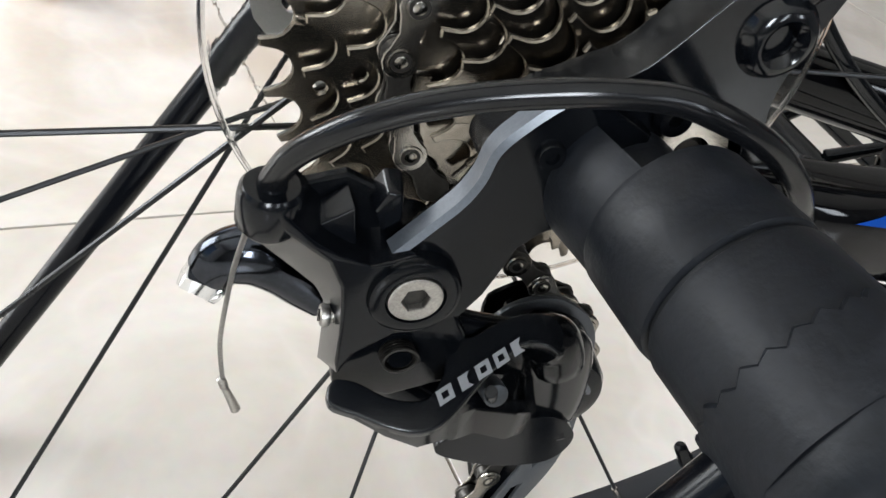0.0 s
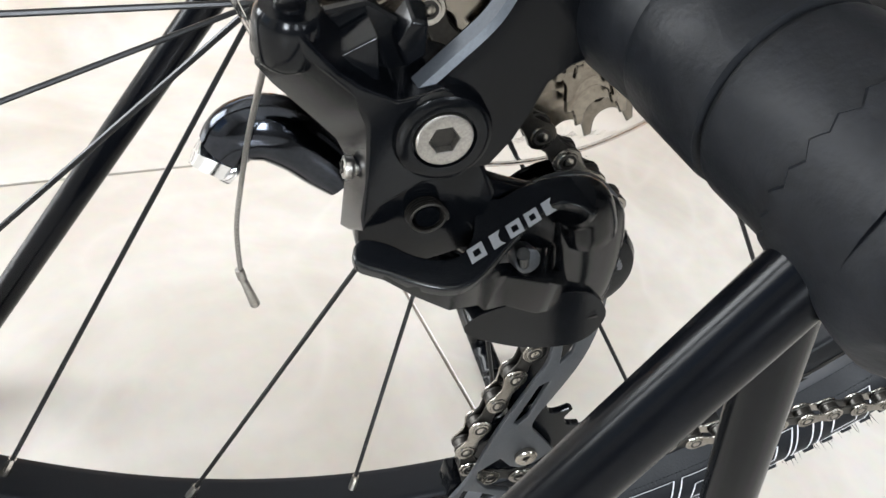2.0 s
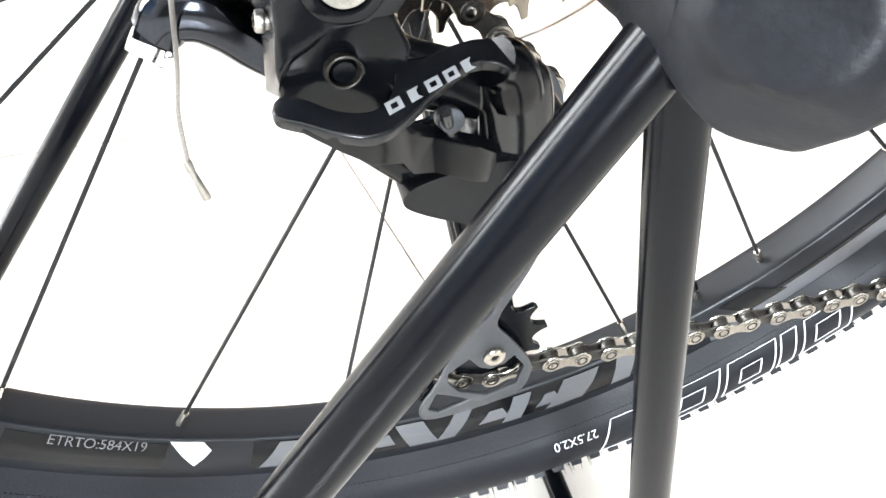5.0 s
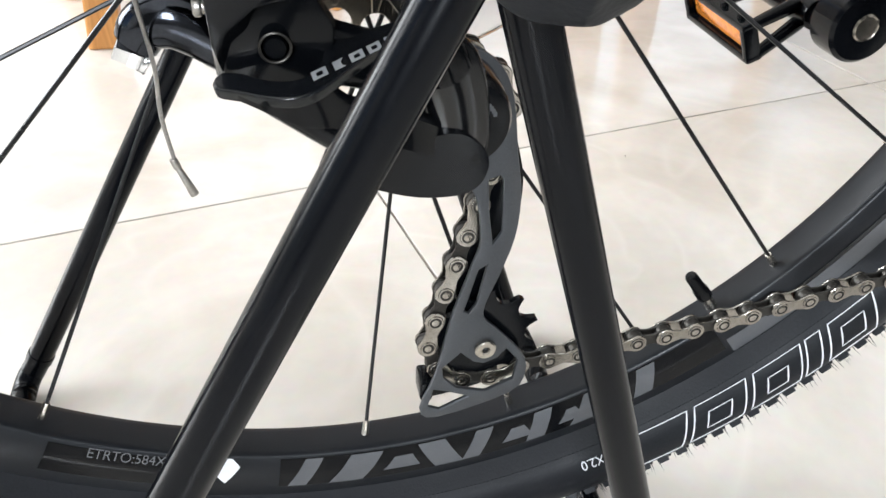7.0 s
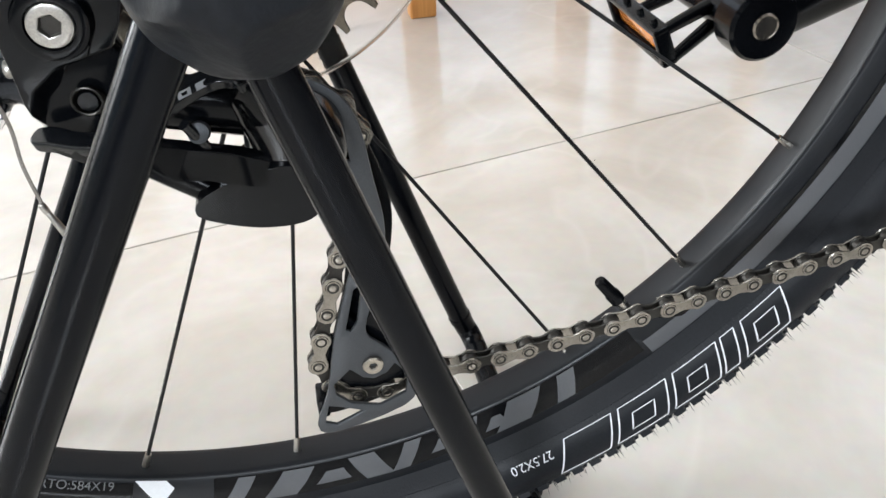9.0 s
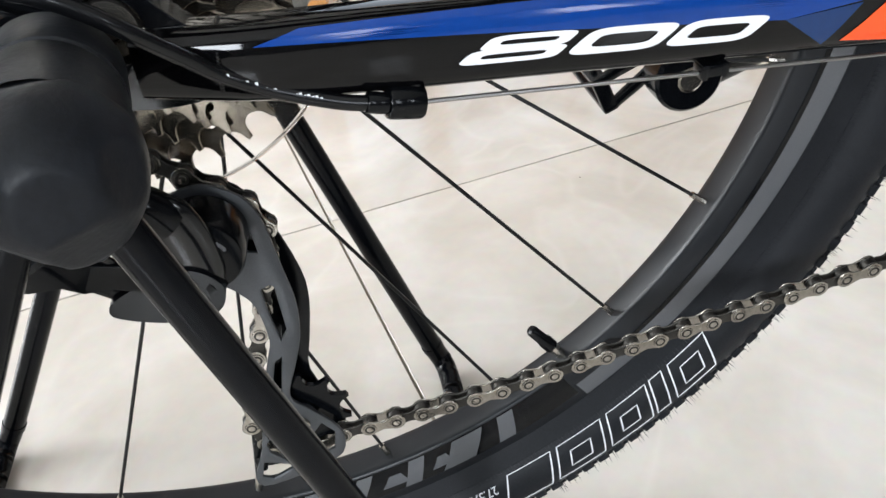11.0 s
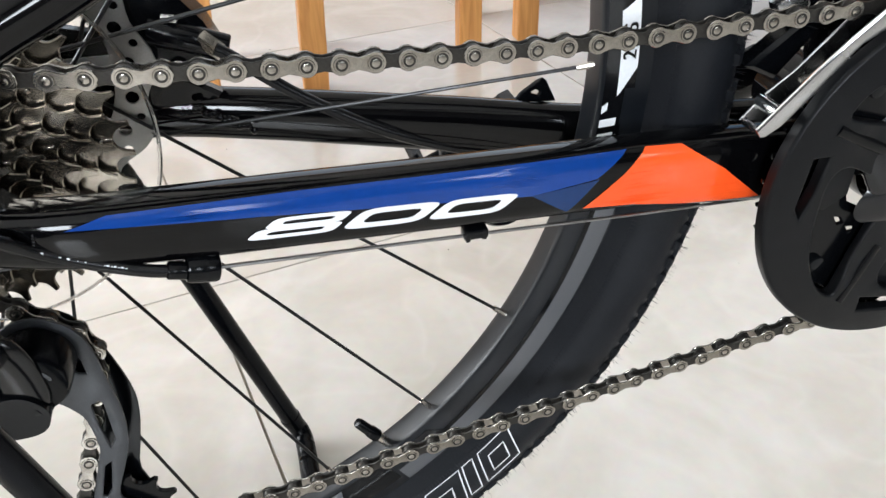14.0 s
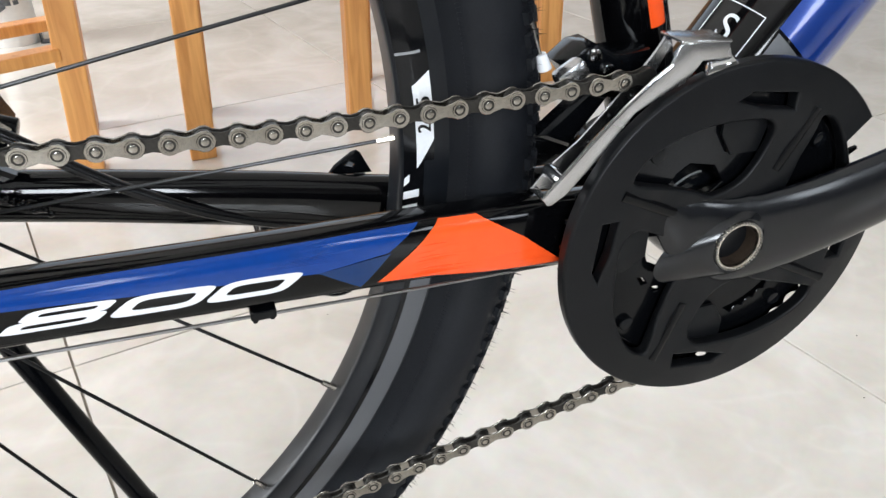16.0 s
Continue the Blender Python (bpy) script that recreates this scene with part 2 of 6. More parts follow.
M_CRANK = material("satin_crank_alloy", (0.0035, 0.0042, 0.0058), 0.2, grain=0.08, grain_scale=1500, spec=0.5)
M_BROWN = material("dark_brown_steel", (0.06, 0.042, 0.030), 0.5, 0.4, grain=0.2, grain_scale=500)
M_FDSTEEL = material("polished_steel", (0.54, 0.54, 0.55), 0.24, 1.0, grain=0.06, grain_scale=900, wear=0.2, wear_scale=90, wear_colour=(0.4, 0.39, 0.38))
M_BLUE_METAL = material("metallic_blue", (0.005, 0.040, 0.25), 0.22, 0.35, grain=0.15, grain_scale=2500, coat=1.0)
M_PIPE = material("white_pvc", (0.78, 0.77, 0.74), 0.4, grain=0.05, grain_scale=60, wear=0.25, wear_scale=14, wear_colour=(0.55, 0.48, 0.40))
M_SCUFF = material("dark_scuff", (0.10, 0.11, 0.12), 0.7, grain=0.3, grain_scale=200)
M_LAMP = bpy.data.materials.new("lamp_glow")
M_LAMP.use_nodes = True
M_LAMP.node_tree.nodes["Principled BSDF"].inputs["Emission Color"].default_value = (1, 0.97, 0.92, 1)
M_LAMP.node_tree.nodes["Principled BSDF"].inputs["Emission Strength"].default_value = 160
M_DISC = glass("clear_plastic", (0.97, 0.97, 0.96))
M_BEAD = glass("moulded_clear_edge", (0.80, 0.80, 0.79), 0.15)


# ---- builders ----
def mesh_of(name, bm, mat, smooth=True):
    me = bpy.data.meshes.new(name)
    bm.normal_update()
    bm.to_mesh(me)
    bm.free()
    me.materials.append(mat)
    if smooth:
        me.polygons.foreach_set("use_smooth", [True] * len(me.polygons))
        me.set_sharp_from_angle(angle=radians(38))
    return me


FLAT_FACED = {"derailleur_hanger", "rear_derailleur", "front_link", "link_skirt", "knuckle_foot", "cable_arm", "chain_guard", "spider_arm", "spider_web", "brace_rib", "spur", "crank_arm", "dropout", "pedal", "brake_caliper", "pivot_bolt"}


def part(name, bm, mat, parent, label="", smooth=True, m=None):
    ob = new(name, mesh_of(name, bm, mat, smooth))
    ob.parent = parent
    if name in FLAT_FACED:
        wm = ob.modifiers.new("flat_faces", "WEIGHTED_NORMAL")
        wm.keep_sharp = True
    if m is not None:
        ob.matrix_basis = m
    return tagged(ob, label)


def share(name, me, parent, m, label=""):
    """Another object on the same mesh."""
    ob = new(name, me)
    ob.parent = parent
    ob.matrix_basis = m
    return tagged(ob, label)


def thing(name, label, category, group="", kind="", at=(0, 0, 0)):
    ob = new(name)
    ob.location = at
    ob.empty_display_size = 0.05
    return tagged(ob, label, category, group, kind)


def lathe(profile, steps=96, closed=False, a0=0.0, a1=2 * math.pi):
    """Turns (radius, y) points about the y axis."""
    bm = bmesh.new()
    full = abs(a1 - a0 - 2 * math.pi) < 1e-6
    n = steps if full else steps + 1
    rings = []
    for i in range(n):
        a = a0 + (a1 - a0) * i / steps
        rings.append([bm.verts.new((r * math.cos(a), y, r * math.sin(a))) for r, y in profile])
    cnt = len(profile)
    for i in range(steps):
        p, q = rings[i], rings[(i + 1) % n]
        for j in range(cnt if closed else cnt - 1):
            k = (j + 1) % cnt
            bm.faces.new((p[j], p[k], q[k], q[j]))
    bmesh.ops.recalc_face_normals(bm, faces=bm.faces)
    return bm


def box(sx, sy, sz, bevel=0.0, at=(0, 0, 0), seg=2):
    bm = bmesh.new()
    bmesh.ops.create_cube(bm, size=1, matrix=Matrix.Translation(at) @ Matrix.Diagonal((sx, sy, sz, 1)))
    if bevel:
        bmesh.ops.bevel(bm, geom=bm.edges[:], offset=bevel, segments=seg, affect="EDGES", profile=0.5)
    return bm


def rod(a, b, r0, r1=None, seg=20, bevel=0.0):
    """A round bar from a to b."""
    a, b = Vector(a), Vector(b)
    d = b - a
    bm = bmesh.new()
    m = Matrix.Translation((a + b) / 2) @ d.to_track_quat("Z", "Y").to_matrix().to_4x4()
    bmesh.ops.create_cone(bm, cap_ends=True, segments=seg, radius1=r0, radius2=r1 if r1 is not None else r0, depth=d.length, matrix=m)
    if bevel:
        es = [e for e in bm.edges if len(e.link_faces) == 2 and any(len(f.verts) > 4 for f in e.link_faces)]
        bmesh.ops.bevel(bm, geom=es, offset=bevel, segments=2, affect="EDGES", profile=0.5)
    return bm


def smooth_path(pts, n=8, closed=False):
    """Catmull-Rom through the points."""
    pts = [Vector(p) for p in pts]
    out = []
    cnt = len(pts)
    for i in range(cnt if closed else cnt - 1):
        p1, p2 = pts[i], pts[(i + 1) % cnt]
        p0 = pts[i - 1] if (closed or i > 0) else p1 * 2 - p2
        p3 = pts[(i + 2) % cnt] if (closed or i + 2 < cnt) else p2 * 2 - p1
        for k in range(n):
            t = k / n
            out.append(0.5 * ((2 * p1) + (p2 - p0) * t + (2 * p0 - 5 * p1 + 4 * p2 - p3) * t * t + (3 * p1 - p0 - 3 * p2 + p3) * t ** 3))
    if not closed:
        out.append(pts[-1])
    return out


def sweep(path, radius, seg=14, caps=True, flat=None, up=Vector((0, 1, 0))):
    """A tube along a path. radius: a number or one for each point; flat: (width, height) factors or one pair for each point, with 'up' the height's side."""
    bm = bmesh.new()
    path = [Vector(p) for p in path]
    n = len(path)
    rings = []
    for i, p in enumerate(path):
        d = (path[min(i + 1, n - 1)] - path[max(i - 1, 0)]).normalized()
        side = d.cross(up)
        if side.length < 1e-4:
            side = d.cross(Vector((1, 0, 0)))
        side.normalize()
        u = side.cross(d)
        r = radius[i] if isinstance(radius, (list, tuple)) else radius
        fw, fh = (1, 1) if flat is None else (flat[i] if isinstance(flat, list) else flat)
        rings.append([bm.verts.new(p + side * (r * fw * math.cos(2 * math.pi * k / seg)) + u * (r * fh * math.sin(2 * math.pi * k / seg))) for k in range(seg)])
    for a, b in zip(rings, rings[1:]):
        for k in range(seg):
            bm.faces.new((a[k], a[(k + 1) % seg], b[(k + 1) % seg], b[k]))
    if caps:
        bm.faces.new(rings[0][::-1])
        bm.faces.new(rings[-1])
    bmesh.ops.recalc_face_normals(bm, faces=bm.faces)
    return bm


def soft(outline, n=5):
    """A closed outline drawn as a smooth curve."""
    return [(p.x, p.z) for p in smooth_path([(x, 0, z) for x, z in outline], n, True)]


def plate(outline, y0, y1, holes=(), bevel=0.0, seg=1):
    """A flat plate in the x-z plane, between y0 and y1, with holes through it."""
    bm = bmesh.new()
    edges = []
    for loop in (outline, *holes):
        vs = [bm.verts.new((x, y0, z)) for x, z in loop]
        edges += [bm.edges.new((vs[i], vs[(i + 1) % len(vs)])) for i in range(len(vs))]
    bmesh.ops.triangle_fill(bm, use_beauty=True, use_dissolve=False, edges=edges)
    ret = bmesh.ops.extrude_face_region(bm, geom=bm.faces[:])
    for v in ret["geom"]:
        if isinstance(v, bmesh.types.BMVert):
            v.co.y = y1
    bmesh.ops.recalc_face_normals(bm, faces=bm.faces)
    if bevel:
        es = [e for e in bm.edges if len(e.link_faces) == 2 and e.calc_face_angle(0) > radians(50) and abs(e.verts[0].co.y - e.verts[1].co.y) < 1e-7]
        bmesh.ops.bevel(bm, geom=es, offset=bevel, segments=seg, affect="EDGES", profile=0.5, clamp_overlap=True)
    return bm


def loft(front, back, y0, y1, bevel=0.0, seg=2):
    """A solid between two outlines of equally many (x, z) points, the front one at y0."""
    bm = bmesh.new()
    a = [bm.verts.new((x, y0, z)) for x, z in front]
    b = [bm.verts.new((x, y1, z)) for x, z in back]
    n = len(a)
    for loop in (a, b):
        es = [bm.edges.new((loop[i], loop[(i + 1) % n])) for i in range(n)]
        bmesh.ops.triangle_fill(bm, use_beauty=True, edges=es)
    for i in range(n):
        bm.faces.new((a[i], a[(i + 1) % n], b[(i + 1) % n], b[i]))
    bmesh.ops.recalc_face_normals(bm, faces=bm.faces)
    if bevel:
        es = [e for e in bm.edges if len(e.link_faces) == 2 and e.calc_face_angle(0) > radians(35)]
        bmesh.ops.bevel(bm, geom=es, offset=bevel, segments=seg, affect="EDGES", profile=0.5, clamp_overlap=True)
    return bm


def ribbon(pts, y0, y1, th):
    """A bent flat strip whose middle line runs in the x-z plane."""
    bm = bmesh.new()
    rows = []
    n = len(pts)
    for i, p in enumerate(pts):
        d = (pts[min(i + 1, n - 1)] - pts[max(i - 1, 0)]).normalized()
        nn = Vector((-d.z, 0, d.x)) * th
        rows.append([bm.verts.new(Vector((p.x, 0, p.z)) + o) for o in (nn + Vector((0, y0 + 0.0008, 0)), nn + Vector((0, y1, 0)), -nn + Vector((0, y1, 0)), -nn + Vector((0, y0, 0)))])
    for a, b in zip(rows, rows[1:]):
        for k in range(4):
            bm.faces.new((a[k], a[(k + 1) % 4], b[(k + 1) % 4], b[k]))
    bm.faces.new(rows[0][::-1])
    bm.faces.new(rows[-1])
    bmesh.ops.recalc_face_normals(bm, faces=bm.faces)
    return bm


def join(*bms):
    out = bmesh.new()
    for b in bms:
        me = bpy.data.meshes.new("tmp")
        b.to_mesh(me)
        b.free()
        out.from_mesh(me)
        bpy.data.meshes.remove(me)
    return out


def circle(cx, cz, r, n=24, a0=0.0):
    return [(cx + r * math.cos(a0 + 2 * math.pi * i / n), cz + r * math.sin(a0 + 2 * math.pi * i / n)) for i in range(n)]


def moved(bm, m):
    bmesh.ops.transform(bm, matrix=m, verts=bm.verts)
    return bm


def letters(text, height, depth=0.0002, shear=0.0):
    """Writing in the x-z plane facing -y, centred."""
    cu = bpy.data.curves.new("writing", "FONT")
    cu.body, cu.size, cu.align_x, cu.align_y, cu.extrude, cu.shear = text, height * 1.38, "CENTER", "CENTER", depth, shear
    ob = bpy.data.objects.new("writing", cu)
    scene.collection.objects.link(ob)
    bpy.context.view_layer.update()
    me = bpy.data.meshes.new_from_object(ob.evaluated_get(bpy.context.evaluated_depsgraph_get()))
    bm = bmesh.new()
    bm.from_mesh(me)
    bpy.data.objects.remove(ob)
    bpy.data.curves.remove(cu)
    bpy.data.meshes.remove(me)
    bmesh.ops.transform(bm, matrix=pose(0, 0, 0, 90, 0, 0), verts=bm.verts)
    return bm

# ---- the room ----
H = 0.375                       # height of the rear axle over the floor
TILE = 0.660
JOINT = (0.050, 0.397)          # a crossing of two joints
TURN = 11.2                     # the tiles lie turned against the bicycle

floor = new("floor", mesh_of("floor", box(8.0, 8.2, 0.04, at=(0.4, 0.5, -0.024)), M_GROUT, False))
tagged(floor, "polished cream floor tiles with thin brown joints", "floor", kind="structure")

# walls, window openings and ceiling are unseen, added to close the room
X0, X1, Y0, Y1, ZC, T = -3.4, 4.2, -3.4, 4.4, 2.9, 0.2


def wall_piece(name, sx, sy, sz, at, label, mat=None):
    ob = new(name, mesh_of(name, box(sx, sy, sz, at=(0, 0, 0)), mat or M_WALL, False))
    ob.location = at
    return tagged(ob, label, "wall", kind="structure")


def window_wall(name, a, b, fixed, along, sill, head, piers, mat=None, tone="white"):
    """A wall along x or y with window openings between its piers."""
    mid, length = (a + b) / 2, b - a
    put = (lambda u, z: (u, fixed, z)) if along == "x" else (lambda u, z: (fixed, u, z))
    size = (lambda u, z: (u, T, z)) if along == "x" else (lambda u, z: (T, u, z))
    wall_piece(name + "_sill", *size(length, sill), put(mid, sill / 2), "low " + tone + " wall under a shop window", mat)
    wall_piece(name + "_head", *size(length, ZC - head), put(mid, (ZC + head) / 2), tone + " wall over a shop window", mat)
    for u, w in piers:
        wall_piece(name + "_pier", *size(w, head - sill), put(u, (head + sill) / 2), tone + " pier between shop windows", mat)


# tan wall added out of view so the far floor reflects a warm tone
window_wall("wall_north", X0 - T, X1 + T, Y1 + T / 2, "x", 1.1, 2.6, [(X0, 0.4), (-1.0, 0.2), (1.6, 0.2), (X1, 0.4)], M_WALL_TAN, "tan")
window_wall("wall_west", Y0, Y1, X0 - T / 2, "y", 0.5, 2.4, [(-2.4, 2.0), (0.6, 0.2), (3.5, 1.8)])
# dark walls added out of view so near faces reflect less light
wall_piece("wall_east", T, Y1 - Y0, ZC, (X1 + T / 2, (Y0 + Y1) / 2, ZC / 2), "plain dark wall, out of view", M_WALL_DARK)
window_wall("wall_south", X0 - T, X1 + T, Y0 - T / 2, "x", 1.0, 2.3, [(-2.43, 2.34), (0.12, 1.16), (1.99, 1.38), (3.745, 1.29)], M_WALL_DARK, "dark")
ceiling = new("ceiling", mesh_of("ceiling", box(X1 - X0 + 2 * T, Y1 - Y0 + 2 * T, 0.1), M_CEIL, False))
ceiling.location = ((X0 + X1) / 2, (Y0 + Y1) / 2, ZC + 0.05)
tagged(ceiling, "plain white ceiling, out of view", "ceiling", kind="structure")

# ---- the bicycle ----
bicycle = thing("bicycle", "black mountain bicycle with blue and orange decals on a stand", "bicycle", at=(0, 0, H))

# rear rim
RIM_IN, RIM_OUT = 0.2912, 0.3160
rim_half = [(RIM_IN, 0.0), (RIM_IN, -0.0060), (RIM_IN + 0.0003, -0.0084), (RIM_IN + 0.0008, -0.0092), (RIM_IN + 0.0016, -0.0097), (RIM_IN + 0.0092, -0.0127), (RIM_IN + 0.0165, -0.0131), (RIM_OUT, -0.0131), (RIM_OUT + 0.0008, -0.0112), (RIM_OUT - 0.002, -0.0098), (0.3075, -0.0096), (0.3055, 0.0)]
rim = part("rim", lathe(rim_half + [(r, -y) for r, y in rim_half[-2:0:-1]], 200, closed=True), M_RIM, bicycle, "black alloy rear rim with grey angular decals")


def rim_side(r):
    """The y of the drive side's rim wall at a radius."""
    for (r0, y0), (r1, y1) in zip(rim_half[1:], rim_half[2:8]):
        if r0 <= r <= r1:
            return y0 + (y1 - y0) * (r - r0) / max(1e-9, r1 - r0)
    return -0.0131


# tyre casing: an open ring section that sits on the rim
TY_C, TY_Y, TY_Z = 0.3388, 0.0282, 0.0245


def tyre_point(u):
    """u in degrees: 0 towards the hub, 180 at the tread's middle; -y side first."""
    a = math.radians(u)
    return (TY_C - TY_Z * math.cos(a), -TY_Y * math.sin(a))


tyre_sec = [(RIM_OUT - 0.003, -0.0105)] + [tyre_point(38 + 284 * k / 40) for k in range(41)] + [(RIM_OUT - 0.003, 0.0105)]
tyre = part("tyre", lathe(tyre_sec, 240), M_TYRE, bicycle, "black rubber rear tyre with small tread knobs")


def on_ring(pts2, fn):
    """A four-cornered patch given as (angle in degrees, second coordinate), cut into even rows and laid on a ring surface by fn."""
    bm = bmesh.new()
    (a0, b0), (a1, b1), (a2, b2), (a3, b3) = pts2
    na = max(3, int(max(abs(a1 - a0), abs(a2 - a1), abs(a3 - a2), abs(a0 - a3)) / 0.7))
    rows = []
    for i in range(na + 1):
        s = i / na
        row = []
        for k in range(na + 1 if na < 13 else 13):
            t = k / min(na, 12)
            a = (a0 * (1 - s) + a1 * s) * (1 - t) + (a3 * (1 - s) + a2 * s) * t
            b = (b0 * (1 - s) + b1 * s) * (1 - t) + (b3 * (1 - s) + b2 * s) * t
            row.append(bm.verts.new(fn(a, b)))
        rows.append(row)
    for p, q in zip(rows, rows[1:]):
        for k in range(len(p) - 1):
            bm.faces.new((p[k], p[k + 1], q[k + 1], q[k]))
    bmesh.ops.recalc_face_normals(bm, faces=bm.faces)
    if sum(f.normal.y for f in bm.faces) > 0:
        bmesh.ops.reverse_faces(bm, faces=bm.faces[:])
    return bm


def on_rim(a, r, lift=0.0003):
    t = math.radians(a)
    return Vector((r * math.cos(t), rim_side(r) - lift, r * math.sin(t)))


def on_tyre(a, u, lift=0.0003):
    r, y = tyre_point(u)
    t = math.radians(a)
    rr, yy = r - TY_C, y
    k = 1 + lift / 0.022
    return Vector(((TY_C + rr * k) * math.cos(t), yy * k, (TY_C + rr * k) * math.sin(t)))


# rim decals: grey band with black slanted shapes, a white chip and the size plate
A0 = -90.54
R0, R1 = 0.2932, 0.3095


def band(name, a0, a1, r0, r1, mat, lean=0.0, lift=0.0003):
    return part(name, on_ring([(a0, r0), (a1, r0), (a1 + lean, r1), (a0 + lean, r1)], lambda a, r: on_rim(a, r, lift)), mat, rim)


band("decal", -119.5, -106.5, R0 + 0.0005, R1 - 0.001, M_BLACK_DECAL)
part("decal", on_ring([(-106.4, 0.2925), (-103.5, 0.2925), (-102.7, 0.2965), (-103.9, 0.3062)], lambda a, r: on_rim(a, r, 0.0005)), M_WHITE, rim)
band("decal", -99.0, -54.0, R0, R1, M_BLACK_DECAL, lift=0.0002)
for a0, a1, lean in ((-96.6, -94.9, -1.6), (-92.2, -89.0, -2.2), (-85.6, -82.8, 1.4), (-79.6, -77.8, -2.0), (-73.5, -71.6, -1.6), (-68.2, -64.4, -2.4), (-62.5, -60.5, -1.4)):
    part("decal", on_ring([(a0, R0 + 0.0004), (a1, R0 + 0.0004), (a1 + lean, R1 - 0.0004), (a0 + lean, R1 - 0.0004)], lambda a, r: on_rim(a, r, 0.0005)), M_GREY_DECAL, rim)
for a0, a1 in ((-88.0, -86.2), (-76.2, -74.8), (-70.4, -69.4)):
    part("decal", on_ring([(a0, R0 + 0.0045), (a1, R0 + 0.0045), (a1 + 0.6, R1 - 0.0045), (a0 - 1.2, R1 - 0.0045)], lambda a, r: on_rim(a, r, 0.0005)), M_GREY_DECAL, rim)
band("decal", -53.5, -8.5, 0.3036, 0.3142, M_GREY_DECAL)
band("decal", -51.5, -47.5, R0 + 0.001, R1 - 0.004, M_BLACK_DECAL, 2.5, 0.0006)
band("decal", -46.0, -6.0, 0.3008, 0.3035, M_BLACK_DECAL, 0.6, 0.0004)
band("decal", -7.5, -2.0, R0, 0.3026, M_BLACK_DECAL, 0.0, 0.0003)
band("decal", -2.0, 22.0, R0, 0.3076, M_BLACK_DECAL, 0.0, 0.0003)
band("decal", 8.1, 8.35, R0, 0.3045, M_GREY_PRINT, 0.0, 0.0006)


def ring_text(text, height, fn, a_mid, c_mid, per_deg, flip, mat, parent):
    """Writing laid on a ring: x runs along the angle, z across."""
    bm = letters(text, height)
    bmesh.ops.triangulate(bm, faces=bm.faces[:])
    front = [f for f in bm.faces if f.normal.y < -0.5]
    bmesh.ops.delete(bm, geom=[f for f in bm.faces if f not in set(front)], context="FACES")
    s = -1 if flip else 1
    for v in bm.verts:
        v.co = fn(a_mid + s * v.co.x * per_deg, c_mid, s * v.co.z)
    return part("writing", bm, mat, parent)


DEG = math.degrees(1.0)
ring_text("ETRTO:584X19", 0.0047, lambda a, c, z: on_rim(a, c - z, 0.0006), -112.2, 0.2955, DEG / 0.305, False, M_FAINT_PRINT, rim)
ring_text("27.5X2.0", 0.0050, lambda a, c, z: on_tyre(a, c - z / 0.0235 * DEG, 0.0005), -68.8, 65.0, DEG / 0.335, True, M_WHITE, tyre)


def outline_on_tyre(pts, w=0.00045):
    """A thin white line round a slanted letter-like shape."""
    n = len(pts)
    path = []
    for i in range(n):
        (a0, u0), (a1, u1) = pts[i], pts[(i + 1) % n]
        m = max(1, int(max(abs(a1 - a0) / 0.5, abs(u1 - u0) / 6)))
        path += [(a0 + (a1 - a0) * k / m, u0 + (u1 - u0) * k / m) for k in range(m)]
    bm = bmesh.new()
    loop = [on_tyre(a, u, 0.0002) for a, u in path]
    cnt = len(loop)
    rows = []
    for i in range(cnt):
        d = (loop[(i + 1) % cnt] - loop[i - 1]).normalized()
        p = loop[i]
        nrm = Vector((p.x * 0.25, -1, p.z * 0.25)).normalized()
        s = d.cross(nrm).normalized() * w
        rows.append((bm.verts.new(p + s + nrm * 0.0003), bm.verts.new(p - s + nrm * 0.0003)))
    for i in range(cnt):
        (a, b), (c, d2) = rows[i], rows[(i + 1) % cnt]
        bm.faces.new((a, b, d2, c))
    return bm


# the maker's mark on the tyre, as plain slanted outlines
for a, w, notch in ((-63.5, 2.5, 0.0), (-57.6, 2.6, 0.45), (-51.8, 2.4, 0.42), (-48.1, 0.75, 0.0), (-44.2, 2.3, 0.5)):
    quad = [(-w - 0.9, 103), (w - 0.9, 103), (w + 0.9, 55), (-w + 0.9, 55)]
    part("marking", outline_on_tyre([(a + x, u) for x, u in quad]), M_WHITE, tyre)
    if notch:
        part("marking", outline_on_tyre([(a + x * notch, 79 + (u - 79) * notch) for x, u in quad]), M_WHITE, tyre)

# white chip with black figures on the upper rim
part("decal", on_ring([(-2.8, 0.2990), (5.2, 0.2985), (6.4, 0.3072), (0.0, 0.3074)], lambda a, r: on_rim(a, r, 0.0006)), M_WHITE, rim)
for ch, aa in (("2", 1.2), ("5", 3.75)):
    for k in range(3):
        ring_text(ch, 0.0066, lambda a, c, z: on_rim(a, c - z, 0.0009 + 0.0001 * k), aa + 0.07 * (k - 1), 0.3031, DEG / 0.31, False, M_BLACK_DECAL, rim)
for aa, r0, r1 in ((-7.6, 0.2934, 0.3000), (-6.1, 0.2934, 0.3004), (-4.7, 0.2934, 0.2958)):
    part("marking", on_ring([(aa, r0), (aa + 0.8, r0), (aa + 1.3, r1), (aa + 0.5, r1)], lambda a, r: on_rim(a, r, 0.0006)), M_WHITE, rim)


